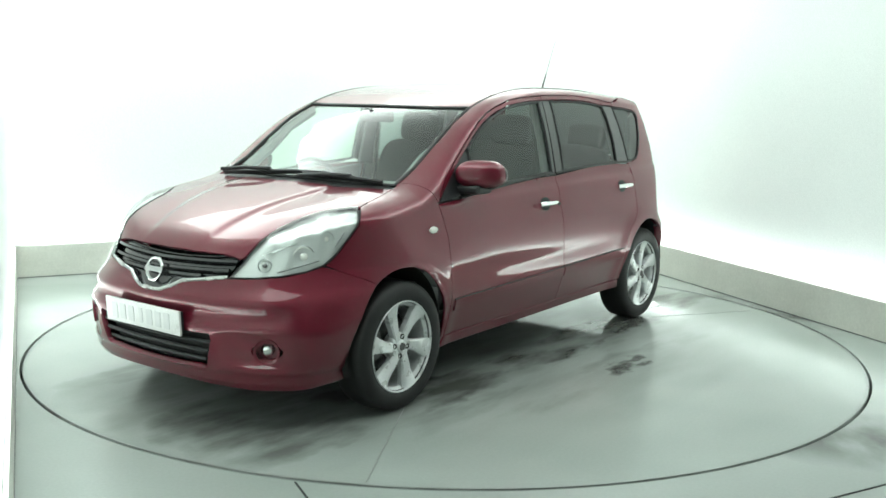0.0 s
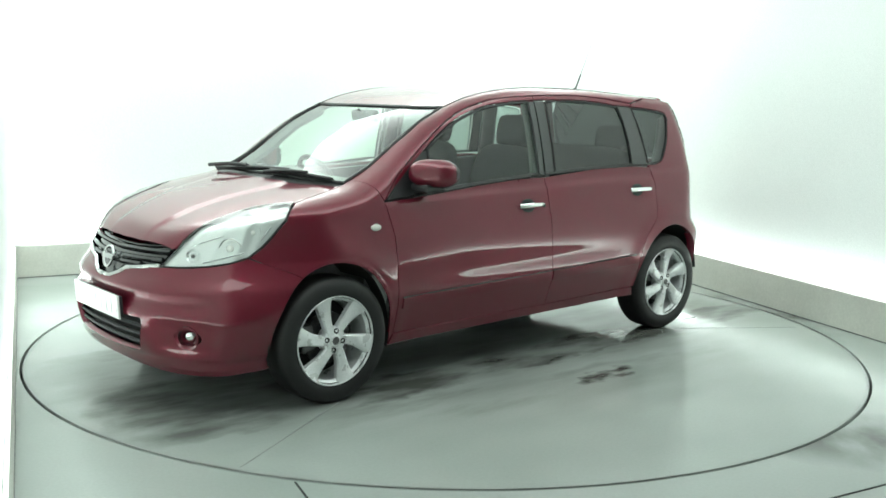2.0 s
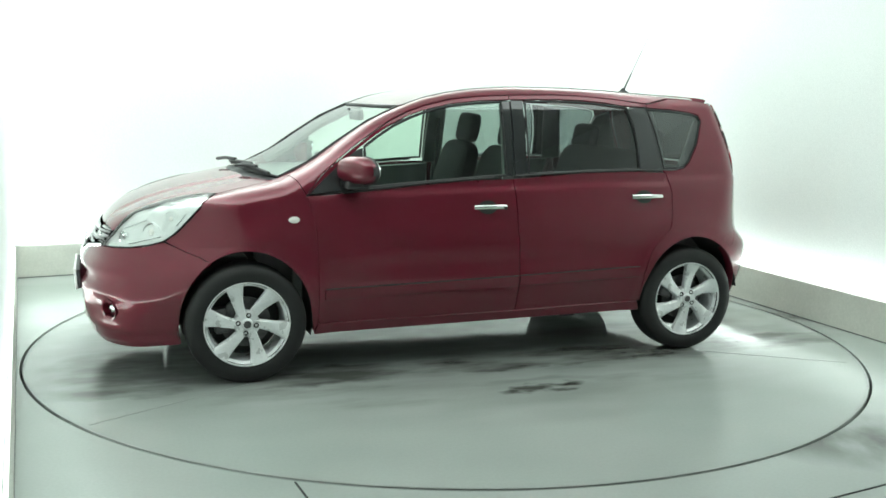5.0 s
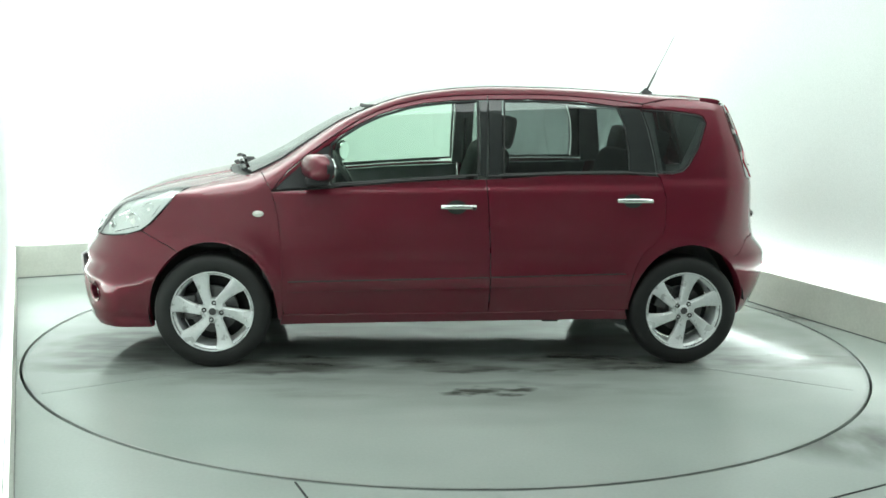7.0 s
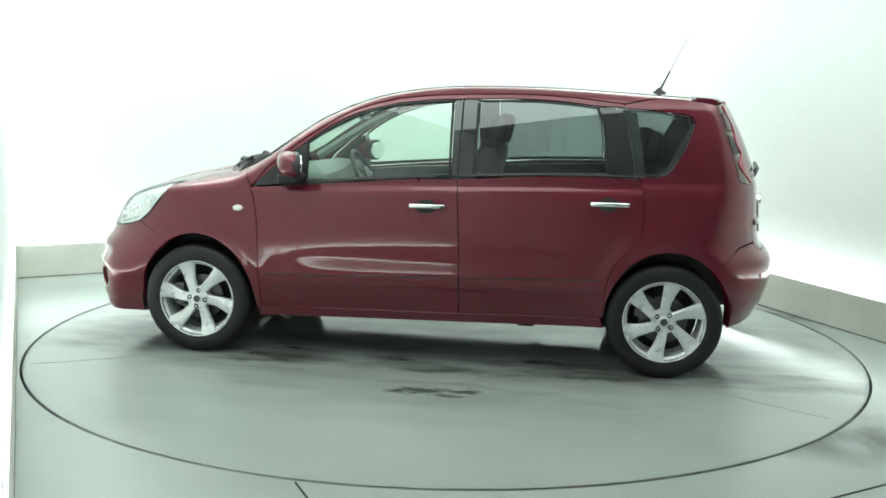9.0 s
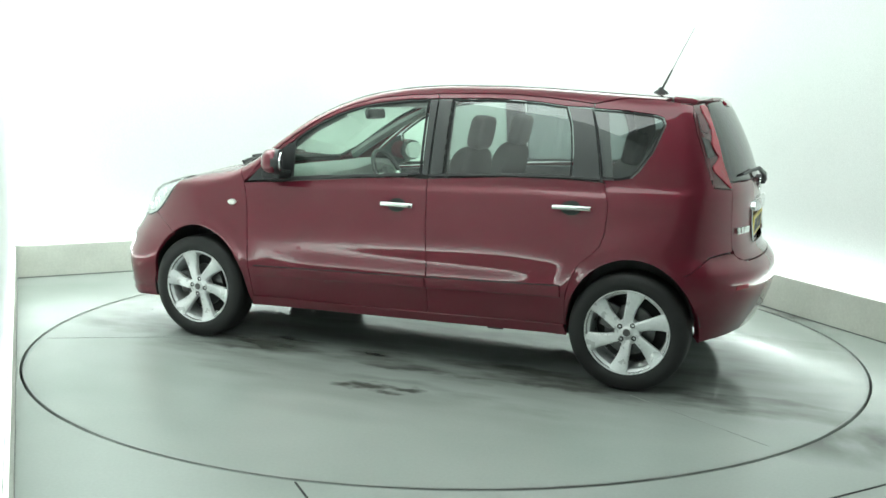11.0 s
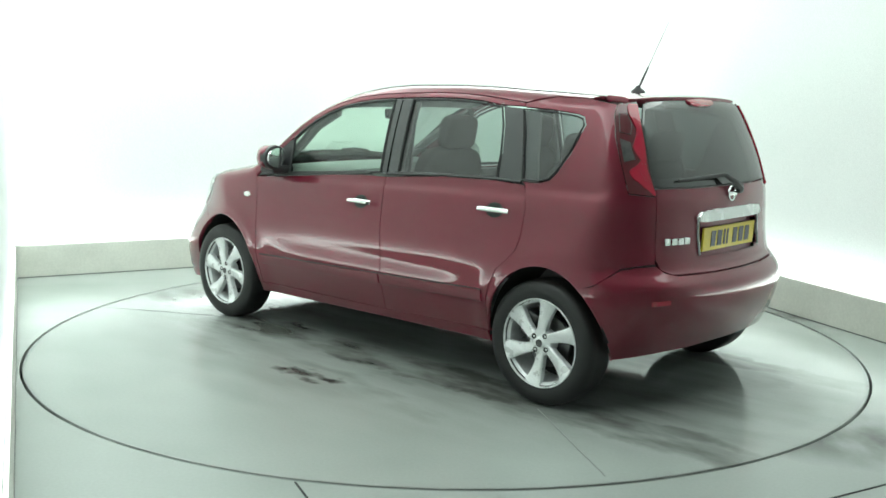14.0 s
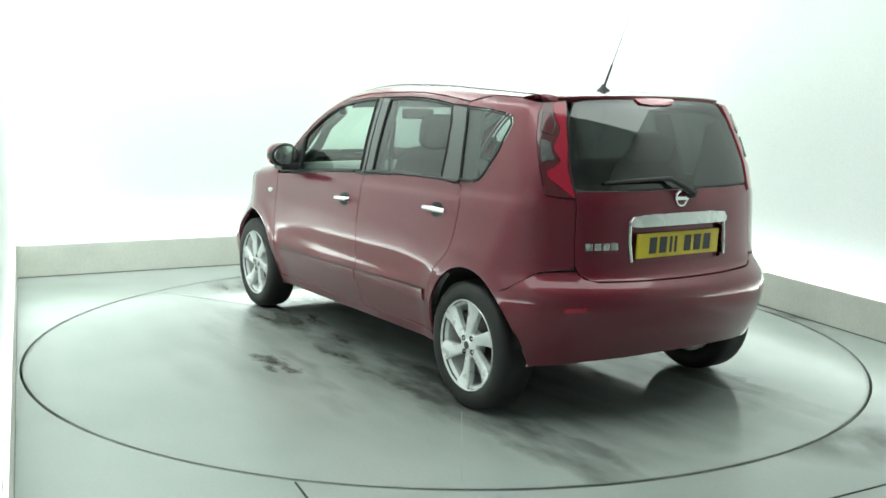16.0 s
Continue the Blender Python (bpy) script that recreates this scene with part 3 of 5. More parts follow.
M_WHITELENS = material("clear_white_plastic", (0.8, 0.8, 0.76), 0.2, Coat_Weight=1.0)
M_UNDER = varied("underbody_black", (0.018, 0.018, 0.018), 0.8, scale=5)

# ================= the car =================
car = new("car")
tagged(car, "dark red metallic five-door hatchback with silver alloy wheels on a turntable", "car")

HUB_X, HUB_Z, ARCH_R, ARCH_H = 1.298, 0.31, 0.333, 0.372


def arch(cx, a0, a1, n=24):
    """Points along a wheel arch's edge, from angle a0 to a1 in the side view."""
    return [(cx + ARCH_R * math.cos(radians(a)), HUB_Z + (ARCH_H if a % 360 < 180 else ARCH_R) * math.sin(radians(a))) for a in np.linspace(a0, a1, n)]


# shared lines (side view: x, z)
FD_FRONT = [(0.983, 0.945), (0.960, 0.86), (0.942, 0.773), (0.934, 0.62), (0.931, 0.474), (0.926, 0.285)]
MID_TOP = [(-0.158, 1.022), (-0.168, 0.90), (-0.174, 0.78), (-0.185, 0.60), (-0.187, 0.42), (-0.183, 0.292)]
RD_REAR = [(-0.955, 0.313), (-0.958, 0.38), (-0.965, 0.476), (-0.985, 0.55), (-1.023, 0.633), (-1.08, 0.683), (-1.130, 0.735),
           (-1.148, 0.80), (-1.152, 0.938), (-1.122, 1.048)]
BELT_F = [(0.983, 0.945), (0.80, 0.957), (0.635, 0.972), (0.335, 0.999), (0.03, 1.020), (-0.158, 1.030)]
BELT_R = [(-0.166, 1.031), (-0.587, 1.052), (-0.94, 1.058), (-1.122, 1.052)]
GLASS_F = [(0.672, 0.988), (0.672, 1.196), (0.60, 1.248), (0.515, 1.300), (0.42, 1.345), (0.329, 1.376), (0.25, 1.398), (0.176, 1.412), (0.08, 1.424),
           (-0.003, 1.432), (-0.118, 1.438), (-0.118, 1.045), (0.032, 1.036), (0.335, 1.014)]
GLASS_R = [(-0.255, 1.052), (-0.262, 1.442), (-0.45, 1.446), (-0.607, 1.443), (-0.75, 1.433), (-0.89, 1.417), (-0.925, 1.33), (-0.945, 1.20), (-0.948, 1.075), (-0.587, 1.066)]
GLASS_Q = [(-1.11, 1.074), (-1.098, 1.15), (-1.066, 1.30), (-1.03, 1.409), (-1.2, 1.400), (-1.34, 1.384), (-1.378, 1.372), (-1.392, 1.345), (-1.345, 1.213),
           (-1.285, 1.118), (-1.255, 1.088), (-1.20, 1.074)]
SHUT_F = [(0.983, 0.955), (0.90, 1.050), (0.80, 1.136), (0.70, 1.211), (0.60, 1.280), (0.515, 1.332), (0.42, 1.377), (0.329, 1.408), (0.176, 1.445), (-0.003, 1.464), (-0.168, 1.472)]
SHUT_R = [(-0.174, 1.473), (-0.45, 1.479), (-0.607, 1.476), (-0.80, 1.463), (-1.03, 1.438)]
# shared lines (from above: x, y)
SCREEN_SIDE = [(1.10, 0.612), (0.95, 0.612), (0.80, 0.608), (0.62, 0.600), (0.45, 0.588)]
ROOF_SIDE = [(0.44, 0.586), (0.25, 0.578), (0.0, 0.570), (-0.5, 0.560), (-1.0, 0.548), (-1.40, 0.520)]
HOOD_SIDE = [(1.135, 0.622), (1.25, 0.640), (1.34, 0.655), (1.415, 0.664)]
LAMP_IN = [(1.425, 0.655), (1.49, 0.597), (1.56, 0.555), (1.65, 0.528), (1.75, 0.505), (1.85, 0.478), (1.912, 0.450)]
LAMP_IN = [tuple(v) for v in flowing(LAMP_IN, 4)]
HOOD_FRONT = [(1.925, 0.425), (1.945, 0.32), (1.962, 0.18), (1.968, 0.0)]
# headlamp's outer and lower edge (degrees ahead, z)
LAMP_LOW = [(18.6, 0.672), (23.5, 0.676), (28.5, 0.684), (33.0, 0.700), (36.4, 0.724), (38.8, 0.765), (41.3, 0.825), (43.9, 0.890)]
# tail lamp (degrees behind, z)
TAIL_OUT = [(37.5, 1.440), (38.6, 1.397), (38.9, 1.298), (38.2, 1.20), (37.4, 1.12), (36.6, 1.045)]
TAIL_IN = [(29.6, 1.030), (30.2, 1.073), (31.0, 1.16), (31.2, 1.253), (31.4, 1.35), (31.4, 1.452)]

# foot of the windscreen pillar (x, degrees up), from the door to the windscreen
_foot = coords("roll", np.vstack([at("side", (0.9905, 0.954)), at("roll", (1.051, 3.35)), at("top", (1.105, 0.616))]))
PILLAR_FOOT = [tuple(v) for v in flowing(_foot, 6)]


def dents_side(p):
    """Relief pressed into the doors and wings: a shallow waist line and a hollow above the rubbing strip."""
    x, y, z = p.T
    line = 0.975 + 0.045 * np.clip((0.9 - x) / 1.6, 0, 1)
    up = z - line + 0.03
    crease = 0.007 / (1 + np.exp(-up / 0.006)) * np.exp(-(np.maximum(up, 0) / 0.045) ** 2)
    fade = 1 / (1 + np.exp((x - 0.66) / 0.075)) / (1 + np.exp((-0.80 - x) / 0.075))
    low = 0.009 * np.exp(-((z - 0.59) / np.where(z > 0.59, 0.14, 0.075)) ** 2)
    return crease + low * fade


def dents_quarter(p):
    x, y, z = p.T
    up = z - 1.022
    return 0.007 / (1 + np.exp(-up / 0.006)) * np.exp(-(np.maximum(up, 0) / 0.06) ** 2) * np.clip((x + 1.62) / 0.08, 0, 1) * np.clip((-x - 1.10) / 0.05, 0, 1)


def side_panels(mirror):
    f = mirror
    kw = dict(mirror=f)

    def sd(pts):
        return at("side", *pts)

    # front door
    d = skin("front_door", "side", sd(FD_FRONT[::-1] + BELT_F[1:-1] + MID_TOP), M_PAINT, car, cell=0.014, dip=dents_side, **kw)
    skin("window_frame", "side", sd(SHUT_F + [(-0.168, 1.452), (-0.118, 1.450), (-0.003, 1.445), (0.176, 1.425), (0.329, 1.390), (0.42, 1.359), (0.515, 1.314),
         (0.60, 1.262), (0.70, 1.190), (0.80, 1.115), (0.90, 1.028)]), M_PAINT, d, cell=0.02, **kw)
    skin("window_glass", "side", sd(GLASS_F), M_GLASS, d, "green-tinted clear glass", out=-0.006, rim=0.004, cell=0.04, **kw).visible_shadow = False
    strip("window_seal", sd(dense(np.array(GLASS_F), 0.03)), 0.0075, M_SEAL, d, closed=True, **kw)
    skin("mirror_panel", "side", sd([(0.965, 0.957), (0.682, 0.983), (0.682, 1.190), (0.72, 1.175), (0.80, 1.114), (0.90, 1.027)]), M_BLACK, d, "black plastic mirror base panel", out=-0.002, cell=0.02, **kw)
    skin("pillar_trim", "side", sd([(-0.128, 1.045), (-0.128, 1.440), (-0.170, 1.444), (-0.160, 1.040)]), M_GLOSSBLACK, d, "black pillar trim", out=-0.001, cell=0.02, **kw)
    strip("belt_seal", sd([(x, z + 0.009) for x, z in dense(np.array(BELT_F[1:]), 0.04)[:24]]), 0.008, M_SEAL, d, **kw)
    skin("rubbing_strip", "side", sd([(0.90, 0.466), (0.3, 0.481), (-0.179, 0.493), (-0.180, 0.440), (0.3, 0.428), (0.90, 0.413)]), M_PAINT, d, out=0.009, rim=0.014, cell=0.025, **kw)
    # dark beads drawn as shadow lines along the rubbing strip's edges
    strip("trim_shade_line", sd(dense(np.array([(0.90, 0.469), (0.3, 0.484), (-0.179, 0.496)]), 0.05)), 0.0034, M_SEAL, d, "dark line put in as shade over the rubbing strip", out=0.002, **kw)
    strip("trim_shade_line", sd(dense(np.array([(0.90, 0.410), (0.3, 0.425), (-0.179, 0.437)]), 0.05)), 0.002, M_SEAL, d, "dark line put in as shade under the rubbing strip", out=0.001, **kw)
    strip("door_jamb", sd(dense(np.array(FD_FRONT), 0.04)), 0.008, M_PAINT, d, out=-0.0115, **kw)
    # rear door
    r = skin("rear_door", "side", sd([(x - 0.005, z) for x, z in MID_TOP[::-1]] + BELT_R[1:-1] + RD_REAR[::-1]), M_PAINT, car, cell=0.014, dip=dents_side, **kw)
    skin("window_frame", "side", sd(SHUT_R + [(-1.03, 1.424), (-0.88, 1.429), (-0.75, 1.446), (-0.607, 1.456), (-0.45, 1.459), (-0.174, 1.453)]), M_PAINT, r, cell=0.02, **kw)
    skin("window_glass", "side", sd(GLASS_R), M_PRIVACY, r, "dark privacy glass", out=-0.006, rim=0.004, cell=0.04, **kw).visible_shadow = False
    strip("window_seal", sd(dense(np.array(GLASS_R), 0.03)), 0.005, M_SEAL, r, closed=True, **kw)
    skin("pillar_trim", "side", sd([(-0.176, 1.040), (-0.178, 1.446), (-0.250, 1.446), (-0.245, 1.055)]), M_GLOSSBLACK, r, "black pillar trim", out=-0.001, cell=0.02, **kw)
    skin("pillar_trim", "side", sd([(-0.957, 1.065), (-0.954, 1.20), (-0.934, 1.33), (-0.90, 1.420), (-1.022, 1.412), (-1.056, 1.30), (-1.088, 1.15), (-1.100, 1.063)]), M_GLOSSBLACK, r, "black pillar trim", out=-0.001, cell=0.02, **kw)
    skin("rubbing_strip", "side", sd([(-0.191, 0.494), (-0.6, 0.506), (-0.935, 0.516), (-0.94, 0.462), (-0.6, 0.453), (-0.192, 0.441)]), M_PAINT, r, out=0.009, rim=0.014, cell=0.025, **kw)
    # shadow lines of the rear rubbing strip, drawn as dark beads
    strip("trim_shade_line", sd(dense(np.array([(-0.191, 0.497), (-0.6, 0.509), (-0.935, 0.519)]), 0.05)), 0.0034, M_SEAL, r, "dark line put in as shade over the rubbing strip", out=0.002, **kw)
    strip("trim_shade_line", sd(dense(np.array([(-0.192, 0.438), (-0.6, 0.450), (-0.94, 0.459)]), 0.05)), 0.002, M_SEAL, r, "dark line put in as shade under the rubbing strip", out=0.001, **kw)
    strip("door_jamb", sd(dense(np.array(RD_REAR), 0.04)), 0.008, M_PAINT, r, out=-0.0115, **kw)
    strip("belt_seal", sd([(x, z + 0.008) for x, z in BELT_R[:-1]] + [(-1.10, 1.062)]), 0.008, M_SEAL, r, **kw)
    mm = Matrix.Diagonal((1, -1 if f else 1, 1, 1))
    # handles
    for door, x0, x1, z0 in ((d, 0.088, -0.102, 0.872), (r, -0.876, -1.075, 0.914)):
        xs = np.linspace(x0, x1, 9)
        p = sd([(x, z0) for x in xs])
        lift_out = 0.012 + 0.026 * np.sin(np.linspace(0.15, math.pi - 0.15, 9)) ** 0.5
        p = p + normal_at(p) * lift_out[:, None]
        bm = bmesh.new()
        rings = []
        for q in p:
            rings.append([bm.verts.new((q[0], q[1] + 0.008 * math.cos(a), q[2] + 0.0125 * math.sin(a))) for a in np.linspace(0, 2 * math.pi, 12, endpoint=False)])
        for a, b in zip(rings, rings[1:]):
            for i in range(12):
                bm.faces.new((a[i], a[(i + 1) % 12], b[(i + 1) % 12], b[i]))
        bm.faces.new(rings[0])
        bm.faces.new(rings[-1])
        if f:
            bmesh.ops.transform(bm, matrix=Matrix.Diagonal((1, -1, 1, 1)), verts=bm.verts)
        part("door_handle", bm, M_CHROME, door, "chrome door handle", smooth=True)
        cx = (x0 + x1) / 2 + 0.008
        if door is d:
            part("lock_cylinder", lathe([(0.001, 0.0), (0.009, 0.0), (0.009, 0.004), (0.001, 0.005)], 14, "Y"), M_UNDER, door, "dark door lock", smooth=True, m=mm @ pose(x1 + 0.012, p[-2][1] + 0.007, z0))
        skin("handle_cup", "side", sd([(cx + 0.055 * math.cos(a), z0 + 0.002 + 0.037 * math.sin(a)) for a in np.linspace(0, 2 * math.pi, 20, endpoint=False)]), M_GAP, door, out=0.0015, rim=0.002, cell=0.02, **kw)
    # door mirror
    fold = Matrix.Translation((-0.03, 0.10, 0)) @ Matrix.Diagonal((0.95, 0.80, 1, 1)) if f else Matrix()
    bm = bmesh.new()
    bmesh.ops.create_uvsphere(bm, u_segments=24, v_segments=14, radius=1.0)
    for v in bm.verts:
        x, y, z = v.co
        sx = math.copysign(abs(x) ** 0.75, x)
        v.co = Vector((sx * (0.075 if x > 0 else 0.045), math.copysign(abs(y) ** 0.7, y) * 0.112, math.copysign(abs(z) ** 0.8, z) * (0.078 if z > 0 else 0.062)))
        v.co.x -= 0.04 * v.co.y / 0.1
    part("door_mirror", bm, M_PAINT, d, "dark red door mirror housing", smooth=True, m=mm @ fold @ pose(0.738, 0.866, 1.076))
    bm = lathe([(0.001, 0.0), (1.0, 0.0), (1.0, 0.008), (0.001, 0.010)], 24, "X")
    part("mirror_glass", bm, M_CHROME, d, "mirror glass", smooth=True, m=mm @ fold @ pose(0.685, 0.866, 1.080, 0, 0, 20) @ Matrix.Diagonal((-1, 0.096, 0.058, 1)))
    bm = lathe([(0.001, -0.02), (1.0, -0.035), (1.0, 0.0), (0.9, 0.004), (0.001, 0.004)], 28, "X")
    part("mirror_surround", bm, M_BLACK, d, "black mirror surround", smooth=True, m=mm @ fold @ pose(0.693, 0.866, 1.080, 0, 0, 20) @ Matrix.Diagonal((-1, 0.110, 0.072, 1)))
    part("mirror_foot", box(0.13, 0.16, 0.045, (0, 0, 0)), M_BLACK, d, "black mirror foot", bevel=0.015, m=mm @ pose(0.745, 0.815, 1.008))
    # sill
    skin("sill", "side", sd([(0.945, 0.225), (0.93, 0.279), (0.3, 0.285), (-0.183, 0.290), (-0.6, 0.300), (-0.95, 0.307), (-0.968, 0.255), (0.0, 0.240)]), M_PAINT, car, out=0.004, rim=0.10, cell=0.03, **kw)
    # front wing
    wing = np.vstack([sd([(x + 0.005, z) for x, z in FD_FRONT]), sd([(0.948, 0.24)]), sd(arch(HUB_X, -14 + 180, 58, 30)[::1]), sd([(1.52, 0.652), (1.575, 0.674), (1.63, 0.697)]),
                      at("nose", *[(a + 0.5, z - 0.002) for a, z in LAMP_LOW[4:]]), at("top", *HOOD_SIDE[::-1]), at("roll", *PILLAR_FOOT[::-1])])
    w = skin("front_wing", "nose", wing, M_PAINT, car, cell=0.018, **kw)
    c = at("side", (1.056, 0.83))[0]
    bm = lathe([(0.001, 0.0), (0.030, 0.0), (0.026, 0.009), (0.012, 0.013), (0.001, 0.014)], 24, "Y")
    part("side_repeater", bm, M_WHITELENS, w, "small clear oval indicator lens", smooth=True, m=mm @ pose(*c) @ Matrix.Diagonal((1, 1, 0.58, 1)))
    # rear quarter
    q = np.vstack([sd([(x - 0.005, z) for x, z in RD_REAR[:-1]]), sd([(-1.128, 1.050), (-1.108, 1.063)]), sd([(-1.20, 1.063), (-1.262, 1.078), (-1.297, 1.113), (-1.357, 1.211), (-1.404, 1.346), (-1.386, 1.383), (-1.34, 1.396), (-1.2, 1.412), (-1.034, 1.421)]),
                   sd([(-1.038, 1.438)]), at("roll", (-1.2, 37.0), (-1.38, 37.2)), at("tail", *[(a + 0.2, z) for a, z in TAIL_OUT]), at("tail", (36.6, 1.040), (29.6, 1.026), (29.8, 0.90), (29.8, 0.722), (34, 0.717), (38.0, 0.706)),
                   sd([(-1.62, 0.668), (-1.575, 0.630)]), sd(arch(-HUB_X, 128, 0, 34)), sd([(-0.975, 0.31)])])
    k = skin("rear_quarter", "tail", q, M_PAINT, car, cell=0.016, dip=dents_quarter, **kw)
    skin("quarter_glass", "side", sd(GLASS_Q), M_PRIVACY, k, "dark privacy glass", out=-0.005, rim=0.004, cell=0.04, **kw).visible_shadow = False
    strip("window_seal", sd(dense(np.array(GLASS_Q), 0.03)), 0.0045, M_SEAL, k, closed=True, **kw)
    # roof side and windscreen pillar
    rail = np.vstack([at("roll", *[(x - 0.004, a + 0.12) for x, a in PILLAR_FOOT]), at("top", *SCREEN_SIDE), at("top", *ROOF_SIDE), at("roll", (-1.38, 37.8), (-1.2, 37.8)), sd([(-1.04, 1.444)]),
                      sd([(x, z + 0.006) for x, z in SHUT_R[::-1]]), sd([(x + 0.003, z + 0.006) for x, z in SHUT_F[::-1][:-1]])])
    skin("roof_side", "roll", rail, M_PAINT, car, cell=0.025, **kw)
    # headlamp
    lamp_line = np.vstack([at("nose", *LAMP_LOW), at("top", *LAMP_IN)])
    lamp = skin("headlight_bowl", "nose", lamp_line, M_REFLECT, car, "bright silver headlamp reflector", out=-0.014, rim=-0.012, cell=0.009,
                dip=lambda p: 0.004 * np.sin(p[:, 0] * 48 + p[:, 2] * 30) * np.sin(p[:, 1] * 41) + 0.0012 * np.sin(p[:, 1] * 190), **kw)
    lamp.name = "headlight"
    skin("lens", "nose", lamp_line, M_LENS, lamp, "clear headlamp lens", out=0.005, rim=0.004, cell=0.03, **kw).visible_shadow = False
    strip("lamp_seal", dense(lamp_line, 0.03), 0.0032, M_SEAL, lamp, closed=True, **kw)
    for ang, z, r0, dep in ((25.0, 0.730, 0.030, 0.014), (32.5, 0.765, 0.050, 0.024), (37.0, 0.835, 0.036, 0.024)):
        c = at("nose", (ang, z))[0] - normal_at(at("nose", (ang, z)))[0] * dep
        nn = Vector(normal_at(at("nose", (ang, z)))[0] * np.array([1, 1, 0.3])).normalized()
        bm = lathe([(0.001, 0.004), (r0 * 0.45, 0.006), (r0 * 0.6, -0.004), (r0 * 0.9, 0.008), (r0, 0.012), (r0 * 1.05, 0.006), (r0 * 1.05, -0.02)], 28, "Z")
        part("lamp_ring", bm, M_CHROME, lamp, "chrome lamp bezel", smooth=True, m=mm @ Matrix.Translation(c) @ nn.to_track_quat("Z", "Y").to_matrix().to_4x4())
        bm = bmesh.new()
        bmesh.ops.create_uvsphere(bm, u_segments=16, v_segments=8, radius=r0 * 0.42)
        part("bulb", bm, M_DISC if dep < 0.02 else M_WHITELENS, lamp, smooth=True, m=mm @ Matrix.Translation(c) @ nn.to_track_quat("Z", "Y").to_matrix().to_4x4())
    for a0, z0, a1, z1 in ((27.5, 0.700, 35.5, 0.745), (24.0, 0.768, 31.0, 0.820), (38.8, 0.80, 40.8, 0.86)):
        strip("lamp_divider", at("nose", *[(a0 + (a1 - a0) * t, z0 + (z1 - z0) * t) for t in np.linspace(0, 1, 8)]), 0.003, M_CHROME, lamp, "chrome lamp divider", out=-0.006, **kw)
    # tail lamp
    tail_line = at("tail", *TAIL_OUT, *TAIL_IN)
    tl = skin("tail_light", "tail", tail_line, M_SMOKE, car, "tall smoked red tail lamp", out=0.004, rim=0.02, cell=0.02, **kw)
    skin("red_lens", "tail", flowing_loop([(34.6, 1.440), (34.9, 1.40), (33.9, 1.355), (33.3, 1.32), (34.0, 1.285), (34.8, 1.25), (34.0, 1.215), (33.2, 1.19), (34.6, 1.165), (36.2, 1.145), (35.6, 1.115),
         (33.6, 1.085), (31.0, 1.045), (30.0, 1.036), (30.5, 1.075), (31.2, 1.12), (31.7, 1.17), (31.6, 1.26), (31.8, 1.36), (31.9, 1.44)]), M_RED, tl, "bright wavy red lens", out=0.010, rim=0.008, cell=0.012, **kw)
    for nm, lab, pts in (("lamp_bay", "dark red lamp bay", [(37.6, 1.40), (35.4, 1.395), (34.5, 1.35), (35.2, 1.305), (37.9, 1.315)]),
                         ("indicator_lens", "grey indicator lens", [(38.0, 1.285), (35.6, 1.27), (35.4, 1.235), (34.6, 1.195), (37.4, 1.185)]),
                         ("reversing_lens", "pale reversing lens", [(33.0, 1.175), (31.9, 1.17), (31.6, 1.12), (32.2, 1.10), (33.6, 1.135)])):
        skin(nm, "tail", at("tail", *pts), M_SMOKE if nm == "lamp_bay" else M_DISC if nm == "indicator_lens" else M_REFLECT, tl, lab, out=0.008, rim=0.006, cell=0.012, **kw)
        strip("lens_edge", at("tail", *pts), 0.0022, M_DISC, tl, "pale lens edge", out=0.008, closed=True, **kw)
    # arch liners
    for cx in (HUB_X, -HUB_X):
        bm = bmesh.new()
        rows = []
        for a in np.linspace(-15, 195, 28) if cx > 0 else np.linspace(-8, 172, 28):
            c, s = math.cos(radians(a)), math.sin(radians(a))
            rows.append([bm.verts.new((cx + c * (ARCH_R + 0.008), y, HUB_Z + s * ((ARCH_H if s > 0 else ARCH_R) + 0.008))) for y in (0.50, 0.79)])
        for p0, p1 in zip(rows, rows[1:]):
            bm.faces.new((p0[0], p1[0], p1[1], p0[1]))
        part("wheel_arch_liner", bm, M_UNDER, car, smooth=True, m=mm)


side_panels(False)
side_panels(True)


def both(p):
    """An outline given for the left half, front to back along its rim, closed by its mirror image."""
    p = np.asarray(p, float)
    return np.vstack([p, flip(p)[::-1]])


def hood_dip(p):
    x, y, z = p.T
    ay = np.abs(y)
    line = 0.200 + 0.105 * np.clip((1.9 - x) / 0.5, 0, 1.15)
    o = ay - line
    return 0.008 / (1 + np.exp(-o / 0.007)) * np.exp(-(np.maximum(o, 0) / 0.13) ** 2) * np.clip((1.95 - x) / 0.08, 0, 1)


